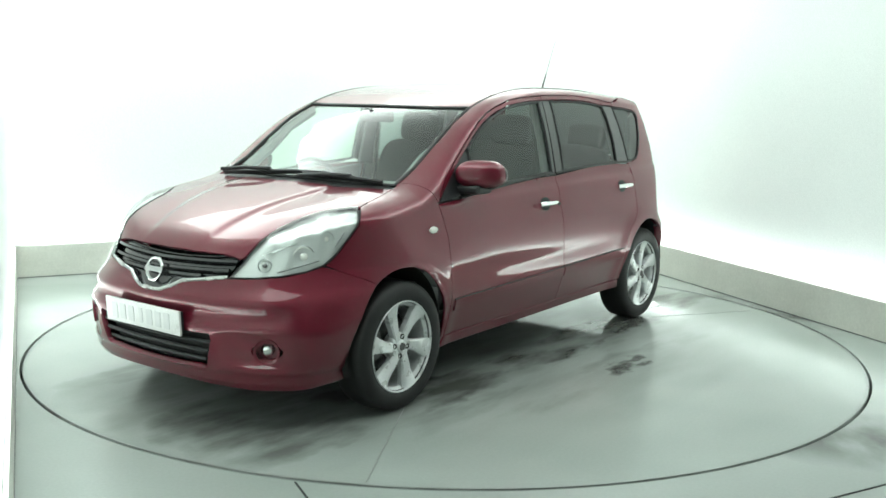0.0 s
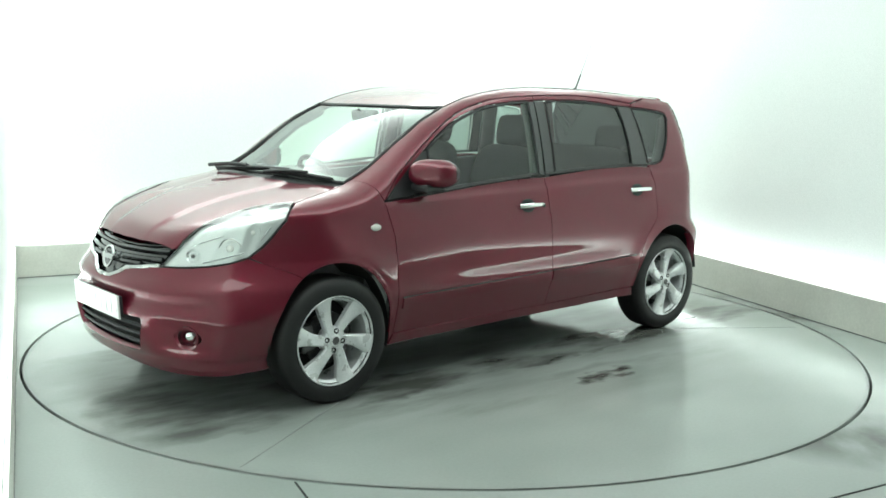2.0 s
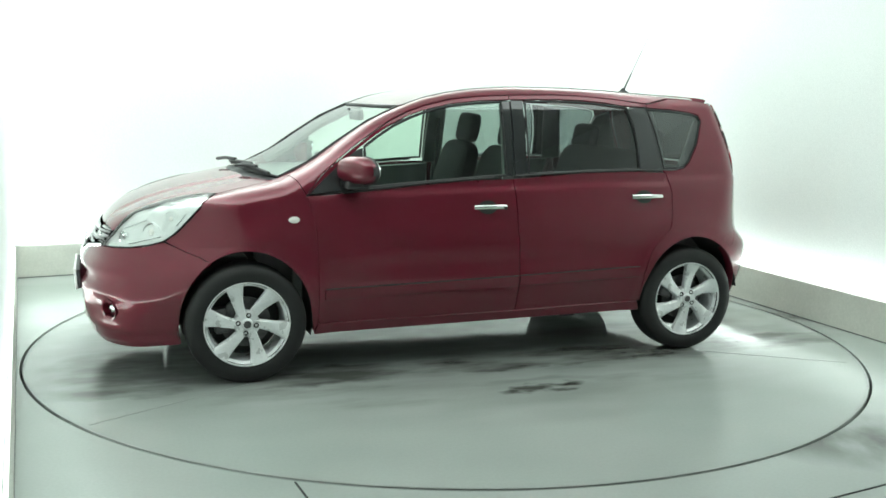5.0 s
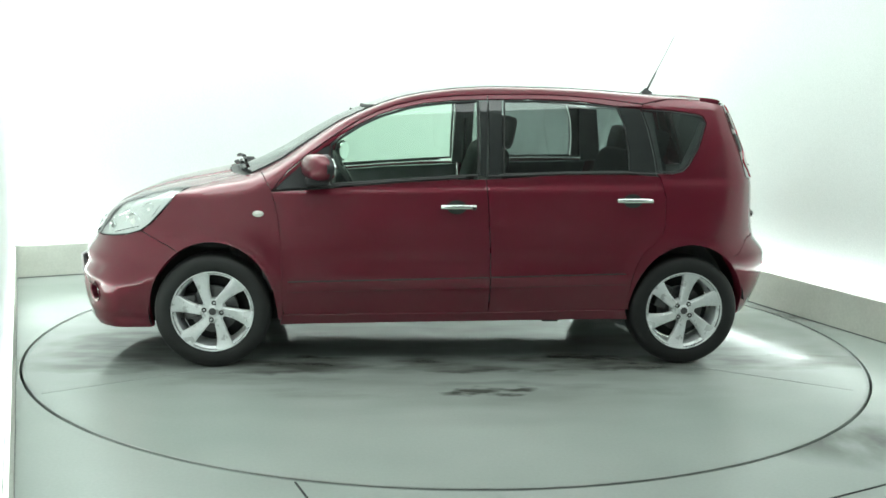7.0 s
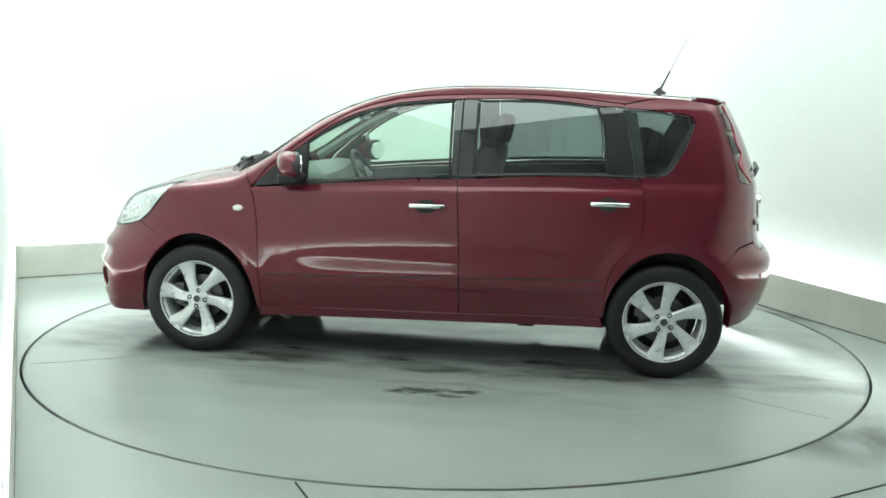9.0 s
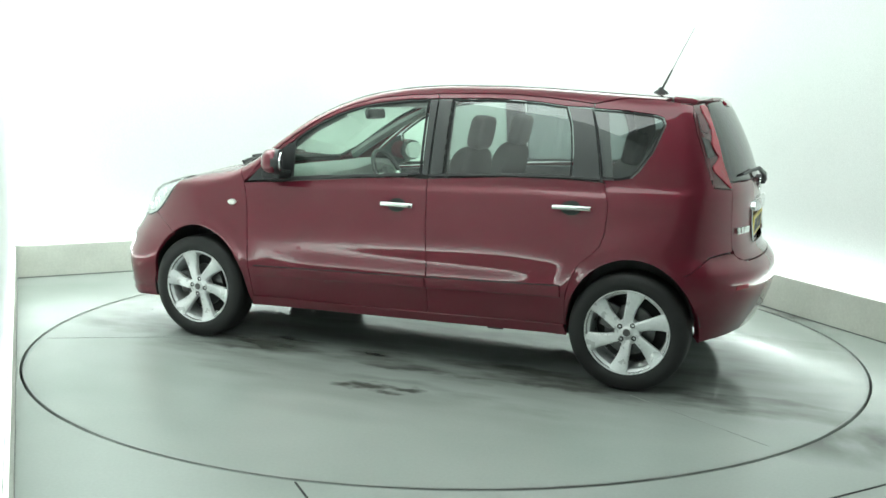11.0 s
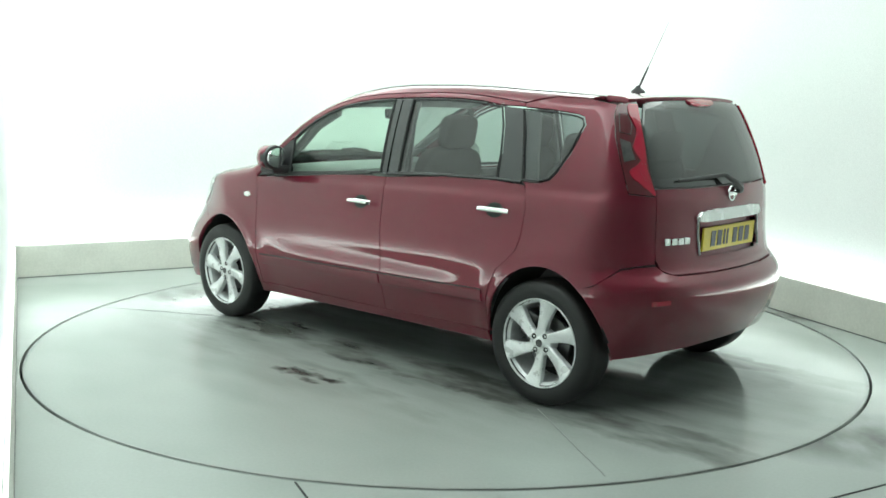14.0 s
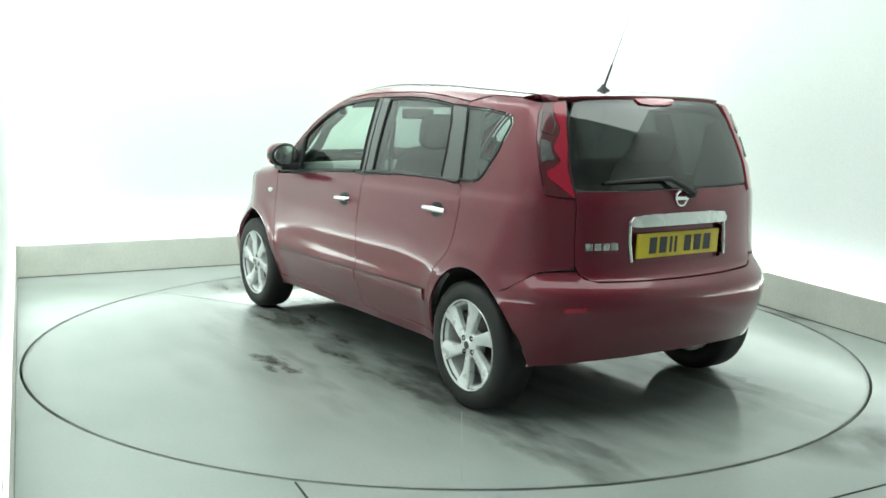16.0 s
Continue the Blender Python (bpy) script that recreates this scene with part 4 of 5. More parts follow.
def front_and_top():
    hood_rear = [(1.285, 0.0), (1.278, 0.15), (1.255, 0.32), (1.215, 0.47), (1.15, 0.61)]
    half = np.vstack([at("top", *hood_rear), at("top", *[(x, y - 0.007) for x, y in HOOD_SIDE]), at("top", *[(x - 0.002, y - 0.008) for x, y in LAMP_IN]), at("top", *HOOD_FRONT)])
    skin("bonnet", "top", both(half), M_PAINT, car, cell=0.016, dip=hood_dip)
    # windscreen, scuttle and wipers
    base = [(1.215, 0.0), (1.208, 0.15), (1.188, 0.32), (1.15, 0.47), (1.10, 0.600)]
    top = [(0.45, 0.576), (0.485, 0.40), (0.505, 0.2), (0.51, 0.0)]
    half = np.vstack([at("top", *base), at("top", *[(x, y - 0.012) for x, y in SCREEN_SIDE[1:-1]]), at("top", *top)])
    ws = skin("windscreen", "top", both(half), M_GLASS, car, "green-tinted windscreen", out=-0.004, rim=0.005, cell=0.05)
    ws.visible_shadow = False
    strip("windscreen_seal", dense(both(half), 0.04), 0.010, M_SEAL, ws, closed=True, out=-0.002)
    sc = np.vstack([at("top", *[(x + 0.006, y) for x, y in base]), at("top", (1.12, 0.618)), at("top", *[(x - 0.006, y) for x, y in hood_rear[::-1]])])
    skin("scuttle", "top", both(sc), M_BLACK, car, "black plastic scuttle panel", out=-0.006, cell=0.03)
    for pts in ([(1.20, -0.50), (1.225, -0.25), (1.20, 0.0), (1.17, 0.22)], [(1.21, 0.10), (1.19, 0.30), (1.155, 0.47), (1.135, 0.56)]):
        p = flowing(at("top", *pts), 6)
        n = normal_at(p)
        p = p + n * 0.022
        w = part("wiper", tube(p, 0.009, 8), M_BLACK, car, "black windscreen wiper", smooth=True)
        e = p[len(p) // 2]
        part("wiper_arm", tube([e + (0, 0, 0.012), e + np.array((0.04, -0.14, 0.012)), e + np.array((0.07, -0.30, -0.004))], 0.010, 8), M_BLACK, w, smooth=True)
        part("wiper_blade", tube(p - n * 0.012, 0.005, 6), M_SEAL, w, smooth=True)
    # roof
    half = np.vstack([at("top", (0.50, 0.0), (0.495, 0.2), (0.475, 0.40), (0.437, 0.572)), at("top", *[(x, y - 0.012) for x, y in ROOF_SIDE[1:]]), at("top", (-1.40, 0.30), (-1.41, 0.0))])
    roof = skin("roof", "top", both(half), M_PAINT, car, cell=0.04)
    for s in (1, -1):
        p = at("top", *dense(np.array(ROOF_SIDE), 0.05)[:60]) if s > 0 else flip(at("top", *dense(np.array(ROOF_SIDE), 0.05)[:60]))
        k = int(np.argmin(p[:, 0])) + 1
        strip("roof_moulding", p[:k], 0.0045, M_SEAL, roof, out=-0.001)
    # aerial
    c = at("top", (-1.25, 0.0))[0]
    bm = lathe([(0.001, -0.004), (0.034, -0.004), (0.030, 0.008), (0.014, 0.022), (0.008, 0.034), (0.001, 0.036)], 20, "Z")
    part("aerial_base", bm, M_BLACK, roof, "black aerial base", smooth=True, m=Matrix.Translation(c) @ Matrix.Diagonal((1.3, 0.8, 1, 1)))
    tip = Vector(c) + Vector((-0.165, 0, 0.360))
    p0 = Vector(c) + Vector((-0.008, 0, 0.03))
    part("aerial", tube([p0, p0.lerp(tip, 0.3), p0.lerp(tip, 0.31), tip], 0.004, 8, taper=[0.0065, 0.005, 0.0022, 0.0012]), M_BLACK, roof, "thin black whip aerial", smooth=True)
    # grille
    gr = [(20.6, 0.765), (18.2, 0.678), (13.0, 0.662), (8.0, 0.647), (5.2, 0.615), (3.0, 0.598), (0.0, 0.594)]
    half = np.vstack([at("nose", (0.0, 0.748), (6, 0.750), (12, 0.757), (17.5, 0.766)), at("nose", *gr)])
    g = skin("grille", "nose", both(half), M_GLOSSBLACK, car, "black slatted radiator grille", out=-0.022, rim=-0.022, cell=0.03)
    for z, a1 in ((0.728, 19.4), (0.690, 18.0), (0.664, 12)):
        an = np.linspace(-a1, a1, 25)
        p = at("nose", *[(a, z + 0.012 * abs(a) / 20) for a in an])
        strip("grille_slat", p, 0.012, M_GLOSSBLACK, g, out=-0.010)
    p = at("nose", *[(a, z - 0.004) for a, z in gr[1:]])
    strip("chrome_strip", np.vstack([p, flip(p)[::-1][1:]]), 0.009, M_SATIN, g, "chrome strip under the grille", out=0.0)
    c = at("nose", (0.0, 0.672))[0]
    tilt = Matrix.Translation(c + np.array((0.014, 0, 0))) @ pose(0, 0, 0, 0, -14, 0)
    bm = lathe([(0.044, 0.0), (0.056, 0.0), (0.055, 0.008), (0.050, 0.011), (0.045, 0.008)], 32, "X", closed=True)
    part("emblem_ring", bm, M_SATIN, g, "round chrome emblem", smooth=True, m=tilt)
    part("emblem_bar", box(0.012, 0.118, 0.024, (0.006, 0, 0)), M_SATIN, g, "chrome emblem bar", bevel=0.003, m=tilt)
    # front bumper with lower intake and fog lamp openings
    edge = [(a, z - 0.006) for a, z in LAMP_LOW[:5]]
    side_end = at("side", (1.6298, 0.6937), (1.5753, 0.6705), (1.5205, 0.6485))
    side_arch = at("side", *arch(HUB_X, 57.4, -17, 18))
    top_half = np.vstack([at("nose", (0, 0.585), (3.4, 0.589), (5.8, 0.608), (8.4, 0.640), (13, 0.655), (17.8, 0.668)), at("nose", *edge), side_end, side_arch,
                          at("nose", (40, 0.205), (33, 0.198), (24, 0.195), (15, 0.200), (8, 0.205), (0, 0.207))])
    intake = np.vstack([at("nose", (0, 0.435), (10, 0.437), (16.3, 0.440), (16.6, 0.41), (15.2, 0.292), (14.6, 0.280), (8, 0.272), (0, 0.268))])
    fog = at("nose", *[(27.2 + 3.0 * math.cos(a), 0.372 + 0.038 * math.sin(a)) for a in np.linspace(0, 2 * math.pi, 20, endpoint=False)])

    def bumper_dip(p):
        x, y, z = p.T
        ay = np.abs(y)
        scoop = 0.024 * np.exp(-(((ay - 0.58) / 0.13) ** 4 + ((z - 0.375) / 0.085) ** 4))
        shelf = 0.012 * (1 / (1 + np.exp(-(z - 0.548) / 0.006)) - 1) * np.exp(-((z - 0.50) / 0.06) ** 4) * np.clip((0.66 - ay) / 0.06, 0, 1)
        lip = 0.010 * np.exp(-((z - 0.255) / 0.012) ** 2)
        return scoop + lip + 0.016 * np.exp(-((z - 0.515) / 0.035) ** 4) * np.clip((0.70 - ay) / 0.05, 0, 1)
    b = skin("front_bumper", "nose", both(top_half), M_PAINT, car, holes=[both(intake)[::-1], fog, flip(fog)[::-1]], cell=0.018, rim=0.025, dip=bumper_dip)
    it = skin("intake", "nose", both(intake), M_UNDER, b, "black lower air intake", out=-0.06, rim=-0.05, cell=0.04)
    for z, a1 in ((0.395, 16.0), (0.352, 15.4), (0.310, 14.6)):
        p = at("nose", *[(a, z) for a in np.linspace(-a1, a1, 21)])
        strip("intake_slat", p, 0.009, M_BLACK, it, out=-0.022)
    for s in (False, True):
        c, nn = at("nose", (27.2, 0.372))[0], normal_at(at("nose", (27.2, 0.372)))[0]
        mm = Matrix.Diagonal((1, -1 if s else 1, 1, 1))
        q = Matrix.Translation(c - nn * 0.045) @ Vector(nn).to_track_quat("Z", "Y").to_matrix().to_4x4()
        bm = lathe([(0.046, 0.025), (0.048, -0.01), (0.001, -0.012), (0.001, -0.02), (0.056, -0.02), (0.056, 0.028)], 24, "Z", closed=True)
        fl = part("fog_light", bm, M_PAINT, b, "round front fog lamp in a dark red well", smooth=True, m=mm @ q)
        bm = lathe([(0.001, 0.010), (0.014, 0.009), (0.024, 0.004), (0.030, -0.004), (0.030, -0.01)], 24, "Z")
        part("fog_lens", bm, M_SATIN, fl, "silvery fog lamp reflector", smooth=True, m=mm @ q)
    # front number plate
    pb = box(0.012, 0.525, 0.112, (0, 0, 0))
    pl = part("number_plate", pb, M_WHITEPLATE, car, "white front number plate with the characters covered", bevel=0.003, m=pose(2.112, -0.012, 0.468, 0, 4, 0))
    for y, w in ((0.175, 0.05), (0.115, 0.05), (0.055, 0.05), (-0.005, 0.03), (-0.075, 0.05), (-0.135, 0.05), (-0.195, 0.05)):
        part("plate_bar", box(0.002, w * 0.8, 0.070, (0.0072, y, 0)), M_GREYINK, pl, "pale grey bar", m=pose(2.112, -0.012, 0.468, 0, 4, 0))
    part("plate_holder", box(0.02, 0.515, 0.10, (-0.012, 0, 0)), M_BLACK, pl, bevel=0.004, m=pose(2.110, -0.012, 0.468, 0, 4, 0))


front_and_top()


def rear_end():
    gl_half = np.vstack([at("rear", (0.0, 1.462), (0.25, 1.460), (0.42, 1.452), (0.462, 1.440)), at("tail", *[(a - 0.25, z) for a, z in TAIL_IN[::-1][1:-1]]), at("rear", (0.52, 1.068), (0.3, 1.066), (0.0, 1.066))])
    gate_half = np.vstack([at("rear", (0.0, 1.059), (0.3, 1.059), (0.54, 1.061)), at("tail", (29.45, 1.02), (29.58, 0.90), (29.58, 0.74)), at("rear", (0.545, 0.695), (0.50, 0.674), (0.25, 0.668), (0.0, 0.667))])
    recess = np.vstack([at("rear", (0.0, 0.897), (0.27, 0.895), (0.29, 0.88), (0.29, 0.752), (0.27, 0.735), (0.0, 0.735))])
    gate = skin("tailgate", "rear", both(gate_half), M_PAINT, car, holes=[both(recess)[::-1]], cell=0.03, rim=0.02)
    skin("plate_recess", "rear", both(recess), M_PAINT, gate, out=-0.022, rim=-0.022, cell=0.05)
    g = skin("rear_window", "rear", both(gl_half), M_REARGLASS, gate, "dark privacy glass rear window", out=0.003, rim=0.006, cell=0.05)
    g.visible_shadow = False
    strip("window_seal", dense(both(gl_half), 0.04), 0.004, M_SEAL, g, closed=True)
    for s in (1, -1):
        p = np.vstack([at("tail", *[(a - 0.3, z) for a, z in TAIL_IN[:-1]])])
        strip("glass_edge", p if s > 0 else flip(p), 0.005, M_SEAL, g, "black rear window edge", out=-0.006)
    # spoiler
    sp = np.vstack([at("top", (-1.418, 0.0), (-1.41, 0.30), (-1.41, 0.515)), at("tail", (33.5, 1.462), (31.0, 1.463)), at("rear", (0.42, 1.468), (0.25, 1.474), (0.0, 1.476))])
    skin("spoiler", "top", both(sp), M_PAINT, gate, out=0.006, rim=0.03, cell=0.03)
    skin("brake_light", "rear", at("rear", (0.125, 1.462), (0.105, 1.444), (0.05, 1.437), (-0.05, 1.437), (-0.105, 1.444), (-0.125, 1.462), (0.0, 1.466)), M_RED, gate, "red high-level brake light", out=0.009, rim=0.015, cell=0.02)
    # wiper
    c, nn = at("rear", (-0.055, 1.045))[0], normal_at(at("rear", (-0.055, 1.045)))[0]
    e, m1 = at("rear", (0.42, 1.100))[0] - (0.02, 0, 0), at("rear", (0.08, 1.115))[0] - (0.035, 0, 0)
    w = part("rear_wiper", tube([c - (0.03, 0, 0), (c + m1) / 2 - (0.03, 0, 0), m1, (m1 + e) / 2, e], 0.01, 8, taper=[0.018, 0.014, 0.011, 0.009, 0.006]), M_BLACK, gate, "black rear wiper", smooth=True)
    part("wiper_pivot", lathe([(0.001, -0.04), (0.024, -0.038), (0.028, -0.01), (0.028, 0.01)], 20, "X"), M_BLACK, w, smooth=True, m=Matrix.Translation(c))
    # badge and lettering as plain shapes
    c = at("rear", (0.0, 1.022))[0]
    q = Matrix.Translation(c - np.array((0.004, 0, 0))) @ pose(0, 0, 0, 0, 0, 180)
    part("emblem_ring", lathe([(0.030, 0.0), (0.039, 0.0), (0.038, 0.007), (0.031, 0.007)], 28, "X", closed=True), M_CHROME, gate, "round chrome emblem", smooth=True, m=q)
    part("emblem_bar", box(0.010, 0.084, 0.018, (0.005, 0, 0)), M_CHROME, gate, "chrome emblem bar", bevel=0.002, m=q)
    for y in (0.505, 0.465, 0.425, 0.385):
        c = at("rear", (y, 0.820))[0]
        part("badge_bar", box(0.008, 0.033, 0.032), M_SATIN, gate, "plain chrome badge bar", bevel=0.002, m=Matrix.Translation(c - np.array((0.008, 0, 0))) @ pose(0, 0, 0, 0, 0, -14))
    # chrome trim over the plate
    tr = np.vstack([at("rear", (0.0, 0.958), (0.20, 0.955), (0.285, 0.948), (0.305, 0.925), (0.300, 0.905), (0.27, 0.900), (0.0, 0.902))])
    skin("plate_trim", "rear", both(tr), M_SATIN, gate, "satin chrome trim over the number plate", out=0.022, rim=0.03, cell=0.02)
    lf = at("rear", (0.300, 0.91), (0.303, 0.83), (0.296, 0.745))
    strip("trim_edge", lf, 0.008, M_SATIN, gate, out=0.004)
    strip("trim_edge", flip(lf), 0.008, M_SATIN, gate, out=0.004)
    x = at("rear", (0.0, 0.81))[0][0] + 0.016
    q = pose(x, 0.0, 0.813, 0, -3, 0)
    pl = part("number_plate", box(0.010, 0.522, 0.113), M_YELLOW, gate, "yellow rear number plate with plain dark bars", bevel=0.002, m=q)
    for y, wd in ((0.165, 0.052), (0.102, 0.052), (0.052, 0.018), (0.022, 0.018), (-0.055, 0.05), (-0.118, 0.052), (-0.182, 0.052)):
        part("plate_bar", box(0.003, wd * 0.85, 0.075, (-0.0055, y, 0)), M_INK, pl, "black bar", m=q)
    # bumper
    half = np.vstack([at("tail", (0, 0.660), (12, 0.661), (24, 0.665), (27.5, 0.680), (29.6, 0.712), (34, 0.709), (38.0, 0.698)), at("side", (-1.615, 0.660), (-1.572, 0.622)), at("side", *arch(-HUB_X, 127, 187, 16)),
                      at("tail", (39.6, 0.274), (35, 0.286), (26, 0.305), (16, 0.312), (8, 0.316), (0, 0.316))])

    def dip(p):
        x, y, z = p.T
        return 0.006 * np.exp(-((z - 0.578) / 0.008) ** 2) * np.clip((-x - 1.60) / 0.06, 0, 1)
    b = skin("rear_bumper", "tail", both(half), M_PAINT, car, cell=0.02, rim=0.05, dip=dip)
    for s in (False, True):
        skin("reflector", "tail", at("tail", (32.0, 0.562), (27.5, 0.566), (27.4, 0.546), (32.0, 0.541)), M_RED, b, "red bumper reflector", out=0.003, rim=0.004, cell=0.02, mirror=s)
    part("tow_cover", box(0.012, 0.04, 0.012), M_UNDER, b, m=pose(-1.80, 0.30, 0.312))


rear_end()


def wheel(x, y, out):
    """One wheel; out is +1 on the car's left side."""
    w = part("wheel", lathe([(0.207, -0.082), (0.226, -0.094), (0.262, -0.096), (0.292, -0.086), (0.303, -0.070), (0.3062, -0.045), (0.3066, 0.0), (0.3062, 0.045), (0.303, 0.070), (0.292, 0.086),
                             (0.262, 0.096), (0.228, 0.093), (0.207, 0.080)], 72, "Y", closed=True), M_RUBBER, car, "black tyre on a silver six-spoke alloy wheel", smooth=True)
    w.name = "wheel"
    rim = part("rim", lathe([(0.215, 0.091), (0.219, 0.085), (0.209, 0.074), (0.195, 0.060), (0.184, -0.06), (0.193, -0.085), (0.202, -0.085), (0.195, -0.06), (0.202, 0.055), (0.211, 0.089)], 72, "Y", closed=True), M_ALLOY, w, "silver alloy rim", smooth=True)
    for i in range(6):
        a0 = 2 * math.pi * i / 6 + 0.16
        bm = bmesh.new()
        rows = []
        for r, half, yf, sw in ((0.040, 0.024, 0.076, 0.0), (0.070, 0.0245, 0.080, 0.05), (0.11, 0.027, 0.079, 0.11), (0.15, 0.033, 0.077, 0.16), (0.185, 0.041, 0.079, 0.19), (0.2125, 0.050, 0.088, 0.207)):
            row = []
            for u, dep in ((-1, 0.034), (-1, 0.006), (-0.72, 0.0), (0.72, 0.004), (1, 0.012), (1, 0.036)):
                ang = a0 + sw + u * half / r
                row.append(bm.verts.new((r * math.cos(ang), yf - dep, r * math.sin(ang))))
            rows.append(row)
        for p, q in zip(rows, rows[1:]):
            for k in range(5):
                bm.faces.new((p[k], p[k + 1], q[k + 1], q[k]))
            bm.faces.new((p[5], p[0], q[0], q[5]))
        part("spoke", bm, M_ALLOY, rim, smooth=True)
    part("hub_cap", lathe([(0.001, 0.084), (0.020, 0.084), (0.027, 0.080), (0.030, 0.076), (0.060, 0.074), (0.066, 0.066), (0.066, 0.02)], 32, "Y"), M_ALLOY, rim, smooth=True)
    part("cap_emblem", lathe([(0.001, 0.0862), (0.018, 0.0862), (0.020, 0.083)], 24, "Y"), M_DISC, rim, smooth=True)
    for i in range(4):
        a = math.pi / 2 * i + 0.3
        part("bolt_hole", lathe([(0.001, 0.071), (0.0105, 0.0785), (0.013, 0.0785), (0.013, 0.06)], 14, "Y"), M_UNDER, rim, smooth=True, m=pose(0.046 * math.cos(a), 0, 0.046 * math.sin(a)))
    part("brake_disc", lathe([(0.001, 0.0), (0.06, 0.0), (0.06, 0.012), (0.128, 0.012), (0.128, -0.01), (0.001, -0.01)], 40, "Y"), M_DISC, w, smooth=True)
    part("caliper", box(0.075, 0.07, 0.13), M_DISC, w, "grey brake caliper", bevel=0.012, m=pose(0.12, 0.0, 0.03))
    part("brake_backing", lathe([(0.001, -0.05), (0.178, -0.05), (0.178, -0.055), (0.001, -0.055)], 40, "Y"), M_UNDER, w, smooth=True)
    return w


first = wheel(0, 0, 1)
first.matrix_basis = pose(HUB_X, 0.742, 0.3066, 0, 8, 0)
for x, y, turn, tilt in ((-HUB_X + 0.014, 0.730, 0, -20), (HUB_X, -0.742, 180, 15), (-HUB_X + 0.014, -0.730, 180, 40)):
    copy_thing(first, pose(x, y, 0.3066, 0, 0, turn) @ pose(0, 0, 0, 0, tilt, 0))


def cabin():
    part("underbody", box(2.85, 1.02, 0.15, (0.17, 0, 0.265)), M_UNDER, car, bevel=0.02)
    part("engine_bay", box(0.62, 0.96, 0.36, (1.55, 0, 0.42)), M_UNDER, car, bevel=0.02)
    part("floor_pan", box(1.85, 1.50, 0.03, (-0.02, 0, 0.36)), M_TRIM, car)
    part("boot_floor", box(0.85, 0.98, 0.30, (-1.32, 0, 0.50)), M_TRIM, car)
    part("silencer", lathe([(0.02, -0.22), (0.09, -0.20), (0.09, 0.20), (0.02, 0.22)], 24, "Y"), M_DISC, car, smooth=True, m=pose(-1.52, 0.05, 0.33))
    part("exhaust_pipe", tube([(0.9, 0.10, 0.24), (0.3, 0.16, 0.215), (0.0, 0.20, 0.195), (-0.3, 0.16, 0.21), (-1.1, 0.12, 0.26), (-1.5, 0.10, 0.31)], 0.025, 10), M_DISC, car, "dull steel exhaust pipe", smooth=True)
    for x in (0.55, -0.55):
        for y in (0.70, -0.70):
            part("jacking_point", box(0.09, 0.012, 0.03, (x, y, 0.237)), M_UNDER, car, bevel=0.003)
    part("bulkhead", box(0.05, 1.40, 0.50, (1.02, 0, 0.65)), M_TRIM, car)
    # dashboard
    bm = bmesh.new()
    prof = [(1.08, 1.005), (0.95, 1.020), (0.80, 1.015), (0.70, 0.985), (0.665, 0.93), (0.70, 0.80), (0.76, 0.62), (1.0, 0.60)]
    rows = []
    for y in np.linspace(-0.70, 0.70, 15):
        bulge = 0.03 * math.exp(-((y + 0.36) / 0.16) ** 2)
        rows.append([bm.verts.new((x - 0.08 * (y / 0.7) ** 2 * (1 if i < 3 else 0), y, z + (bulge if 2 <= i <= 3 else 0))) for i, (x, z) in enumerate(prof)])
    for p, q in zip(rows, rows[1:]):
        for k in range(len(prof)):
            bm.faces.new((p[k], p[(k + 1) % len(prof)], q[(k + 1) % len(prof)], q[k]))
    bm.faces.new(rows[0])
    bm.faces.new(rows[-1])
    dash = part("dashboard", bm, M_TRIM, car, "dark grey dashboard", smooth=True)
    # steering wheel on the car's right
    st = pose(0.60, -0.36, 0.935, 0, -62, 0)
    ring = [(0.178 * math.cos(a), 0.178 * math.sin(a), 0) for a in np.linspace(0, 2 * math.pi, 37)]
    sw = part("steering_wheel", tube(ring, 0.015, 10), M_SEAL, car, "black steering wheel", smooth=True, m=st)
    part("wheel_boss", lathe([(0.001, 0.03), (0.06, 0.025), (0.075, 0.0), (0.06, -0.05), (0.001, -0.05)], 24, "Z"), M_BLACK, sw, smooth=True, m=st)
    for a in (0, 180, 90):
        part("wheel_spoke", box(0.13, 0.035, 0.014, (0.115, 0, 0)), M_SATIN if a != 90 else M_BLACK, sw, bevel=0.004, m=st @ pose(0, 0, 0, 0, 0, a + 90))
    part("steering_column", tube([st @ Vector((0, 0, -0.02)), st @ Vector((0, 0, -0.25))], 0.035, 12), M_BLACK, sw, smooth=True)
    # rear-view mirror
    q = pose(0.53, 0.0, 1.345, 0, 8, 0)
    rm = part("interior_mirror", box(0.035, 0.235, 0.065), M_BLACK, car, "black rear-view mirror", bevel=0.014, m=q)
    part("mirror_stalk", tube([(0.545, 0, 1.36), (0.58, 0, 1.375)], 0.011, 8), M_BLACK, rm, smooth=True)

    def cushion(name, sx, sy, sz, parent, m, soft=0.45):
        bm = bmesh.new()
        bmesh.ops.create_uvsphere(bm, u_segments=20, v_segments=12, radius=1.0)
        for v in bm.verts:
            v.co = Vector([math.copysign(abs(c) ** soft, c) * s / 2 for c, s in zip(v.co, (sx, sy, sz))])
        return part(name, bm, M_SEAT, parent, smooth=True, m=m)

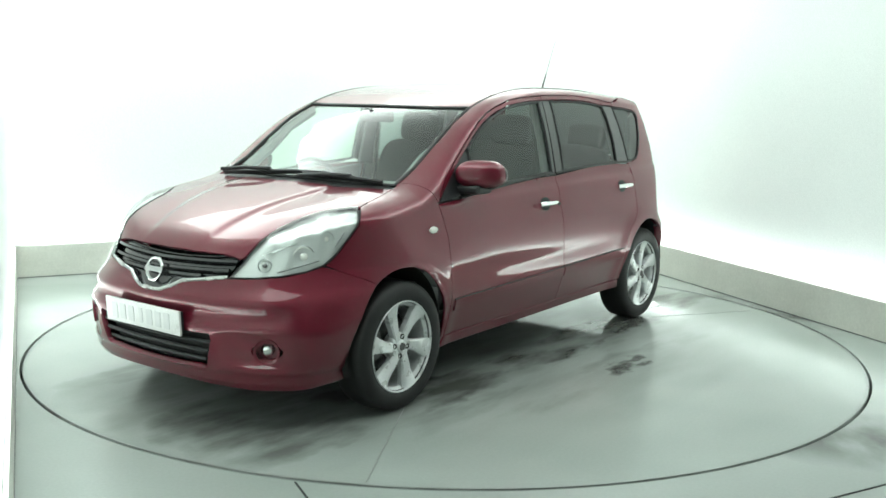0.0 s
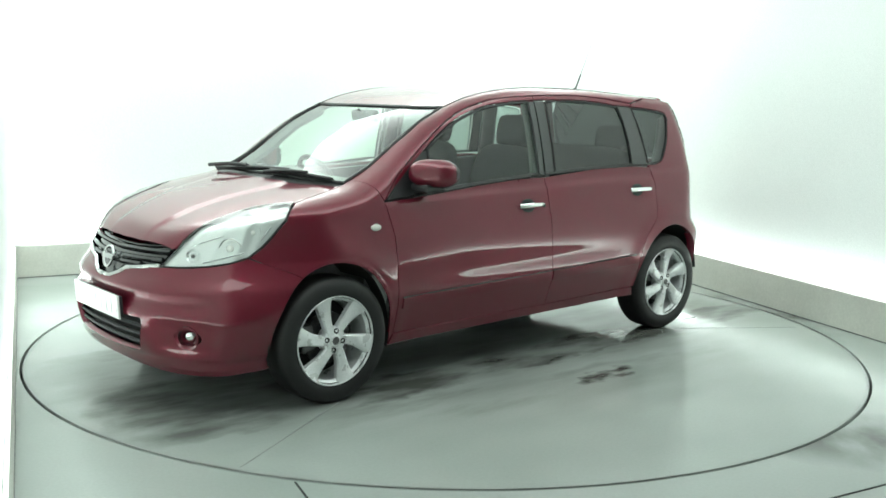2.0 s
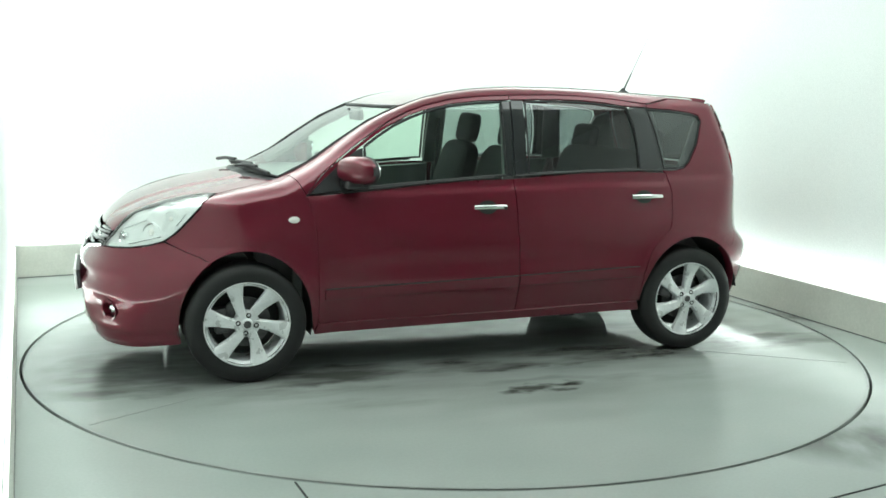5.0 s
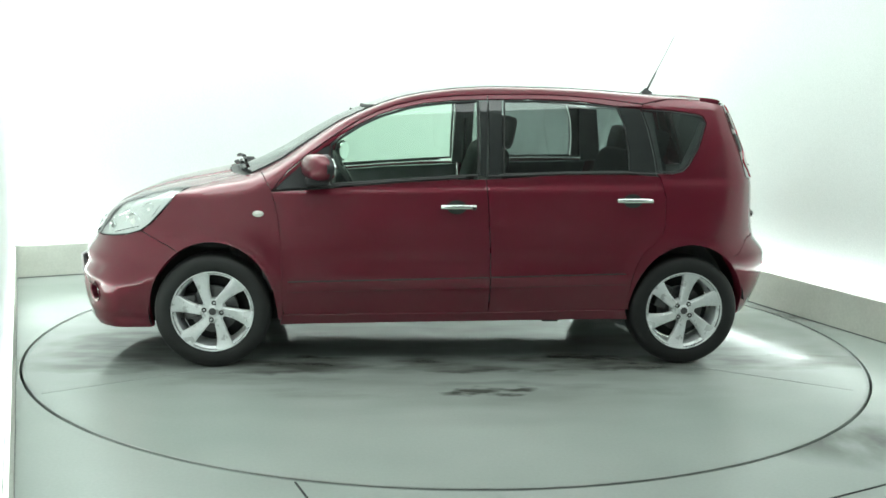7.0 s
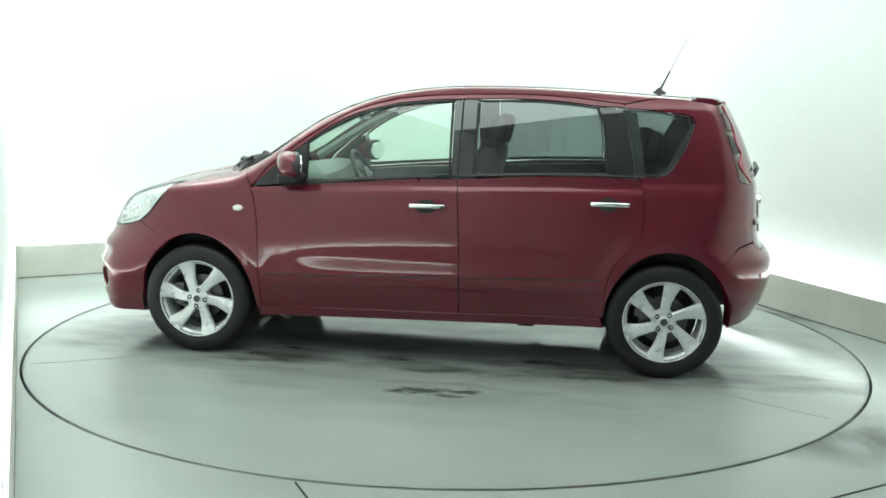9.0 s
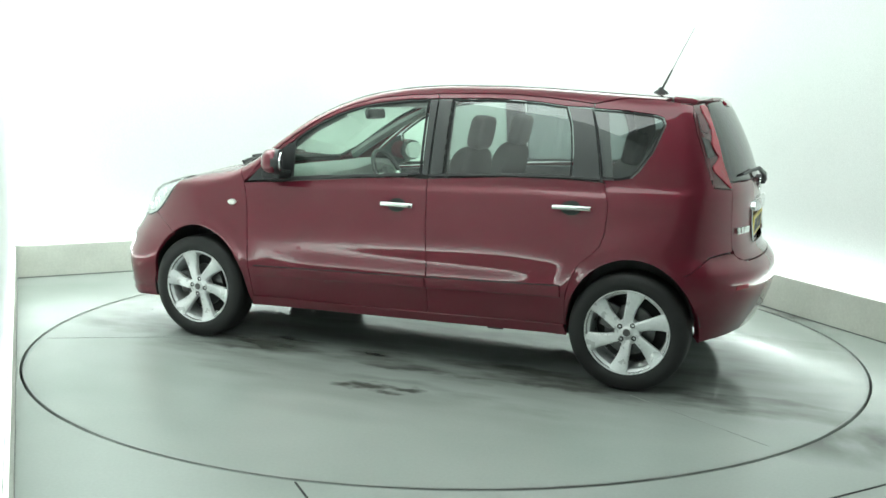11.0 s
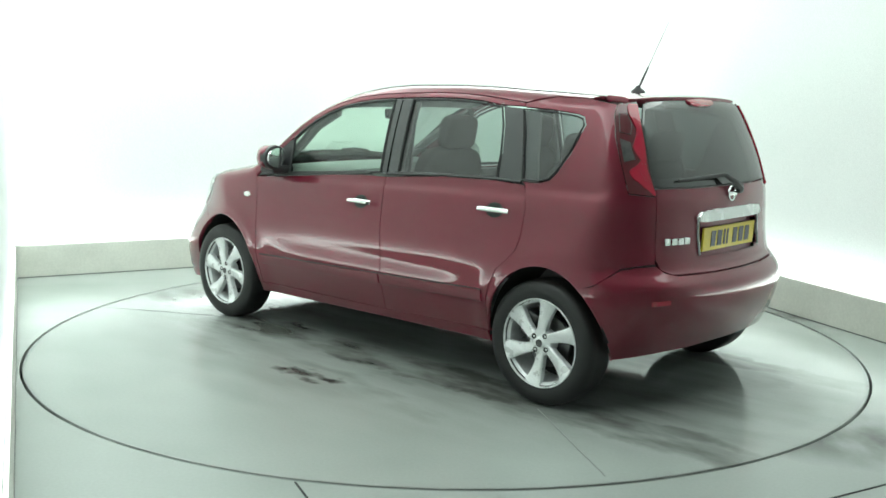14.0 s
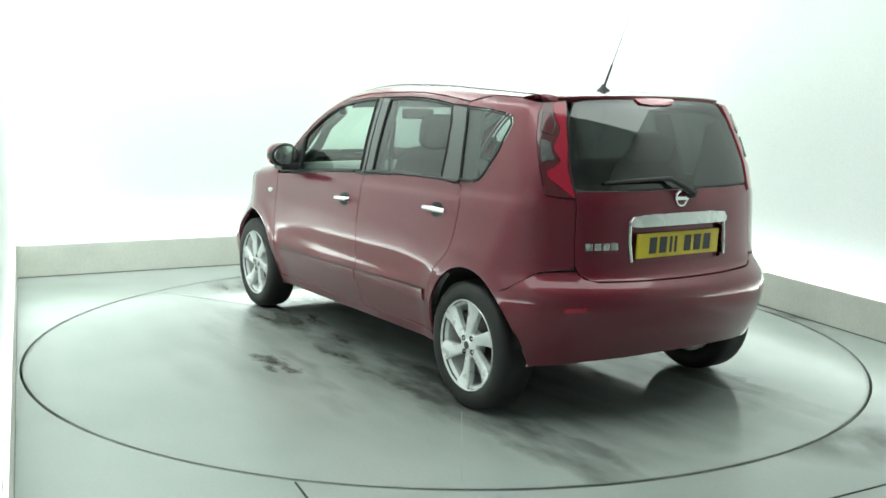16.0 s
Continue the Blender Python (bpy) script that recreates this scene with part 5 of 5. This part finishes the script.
    def seat(x, y):
        s = cushion("front_seat", 0.50, 0.50, 0.16, car, pose(x, y, 0.60, 0, -6, 0))
        s["label"] = "charcoal cloth front seat"
        cushion("backrest", 0.13, 0.50, 0.62, s, pose(x - 0.33, y, 0.88, 0, -16, 0))
        cushion("headrest", 0.09, 0.26, 0.19, s, pose(x - 0.45, y, 1.265, 0, -12, 0))
        part("headrest_post", tube([(x - 0.42, y + 0.06, 1.12), (x - 0.45, y + 0.06, 1.25)], 0.007, 8), M_CHROME, s, smooth=True)
        part("headrest_post", tube([(x - 0.42, y - 0.06, 1.12), (x - 0.45, y - 0.06, 1.25)], 0.007, 8), M_CHROME, s, smooth=True)
        part("seat_base", box(0.42, 0.42, 0.20, (x, y, 0.47)), M_TRIM, s, bevel=0.02)

    seat(0.13, 0.36)
    seat(0.13, -0.36)
    s = cushion("rear_seat", 0.50, 1.24, 0.18, car, pose(-0.78, 0, 0.62, 0, -5, 0), 0.35)
    s["label"] = "charcoal cloth rear bench seat"
    cushion("backrest", 0.15, 1.20, 0.58, s, pose(-1.10, 0, 0.87, 0, -17, 0), 0.3)
    for y in (0.40, -0.40):
        cushion("headrest", 0.09, 0.27, 0.17, s, pose(-1.20, y, 1.21, 0, -12, 0))
    part("parcel_shelf", box(0.52, 1.06, 0.025, (-1.43, 0, 1.02)), M_TRIM, car, "dark parcel shelf", bevel=0.008)
    # linings: ceiling, door cards, pillars
    half = np.vstack([at("top", (0.46, 0.0), (0.42, 0.55)), at("top", *[(x, y - 0.02) for x, y in ROOF_SIDE[1:]]), at("top", (-1.40, 0.0))])
    skin("headlining", "top", both(half), M_LINING, car, "pale grey headlining", out=-0.035, rim=0.005, cell=0.08)
    for s in (False, True):
        cards = [("front_door_card", [(0.95, 0.40), (0.97, 0.94), (0.80, 0.955), (0.335, 0.997), (-0.15, 1.022), (-0.16, 0.40)]),
                 ("rear_door_card", [(-0.20, 0.40), (-0.19, 1.024), (-0.94, 1.050), (-1.05, 1.050), (-0.96, 0.62), (-0.93, 0.40)])]
        for nm, pts in cards:
            skin(nm, "side", at("side", *dense(np.array(pts), 0.15)), M_TRIM, car, "dark grey door lining", out=-0.05, rim=0.02, cell=0.08, mirror=s)
        skin("pillar_lining", "side", at("side", (-0.12, 1.03), (-0.135, 1.45), (-0.25, 1.45), (-0.25, 1.03)), M_TRIM, car, out=-0.05, rim=0.02, cell=0.06, mirror=s)
        skin("pillar_lining", "side", at("side", (-1.02, 1.05), (-0.98, 1.42), (-1.10, 1.41), (-1.16, 1.06)), M_TRIM, car, out=-0.045, rim=0.02, cell=0.06, mirror=s)
        skin("quarter_lining", "tail", at("tail", (58, 1.05), (46, 1.36), (40, 1.40), (38, 1.06), (38, 0.70), (60, 0.72)), M_TRIM, car, out=-0.05, rim=0.02, cell=0.06, mirror=s)
        tb = at("roll", (1.0, 8.0), (0.85, 17.5), (0.65, 27.0), (0.45, 34.0))
        strip("pillar_cover", tb, 0.030, M_TRIM, car, out=-0.045, mirror=s)
        part("seat_belt", tube([(-0.20, (-1 if s else 1) * 0.60, 1.32), (-0.19, (-1 if s else 1) * 0.63, 0.9), (-0.18, (-1 if s else 1) * 0.66, 0.5)], 0.014, 6), M_BLACK, car)


cabin()


def motions():
    rows_t, rows_c = [], []
    for t, a in TURN:
        c, s = math.cos(radians(a)), math.sin(radians(a))
        rows_t.append((t, pose(0, 0, 0, 0, 0, a)))
        rows_c.append((t, pose(c * CAR_X - s * CAR_Y, s * CAR_X + c * CAR_Y, 0, 0, 0, a)))
    walk(turntable, rows_t)
    walk(car, rows_c)


motions()
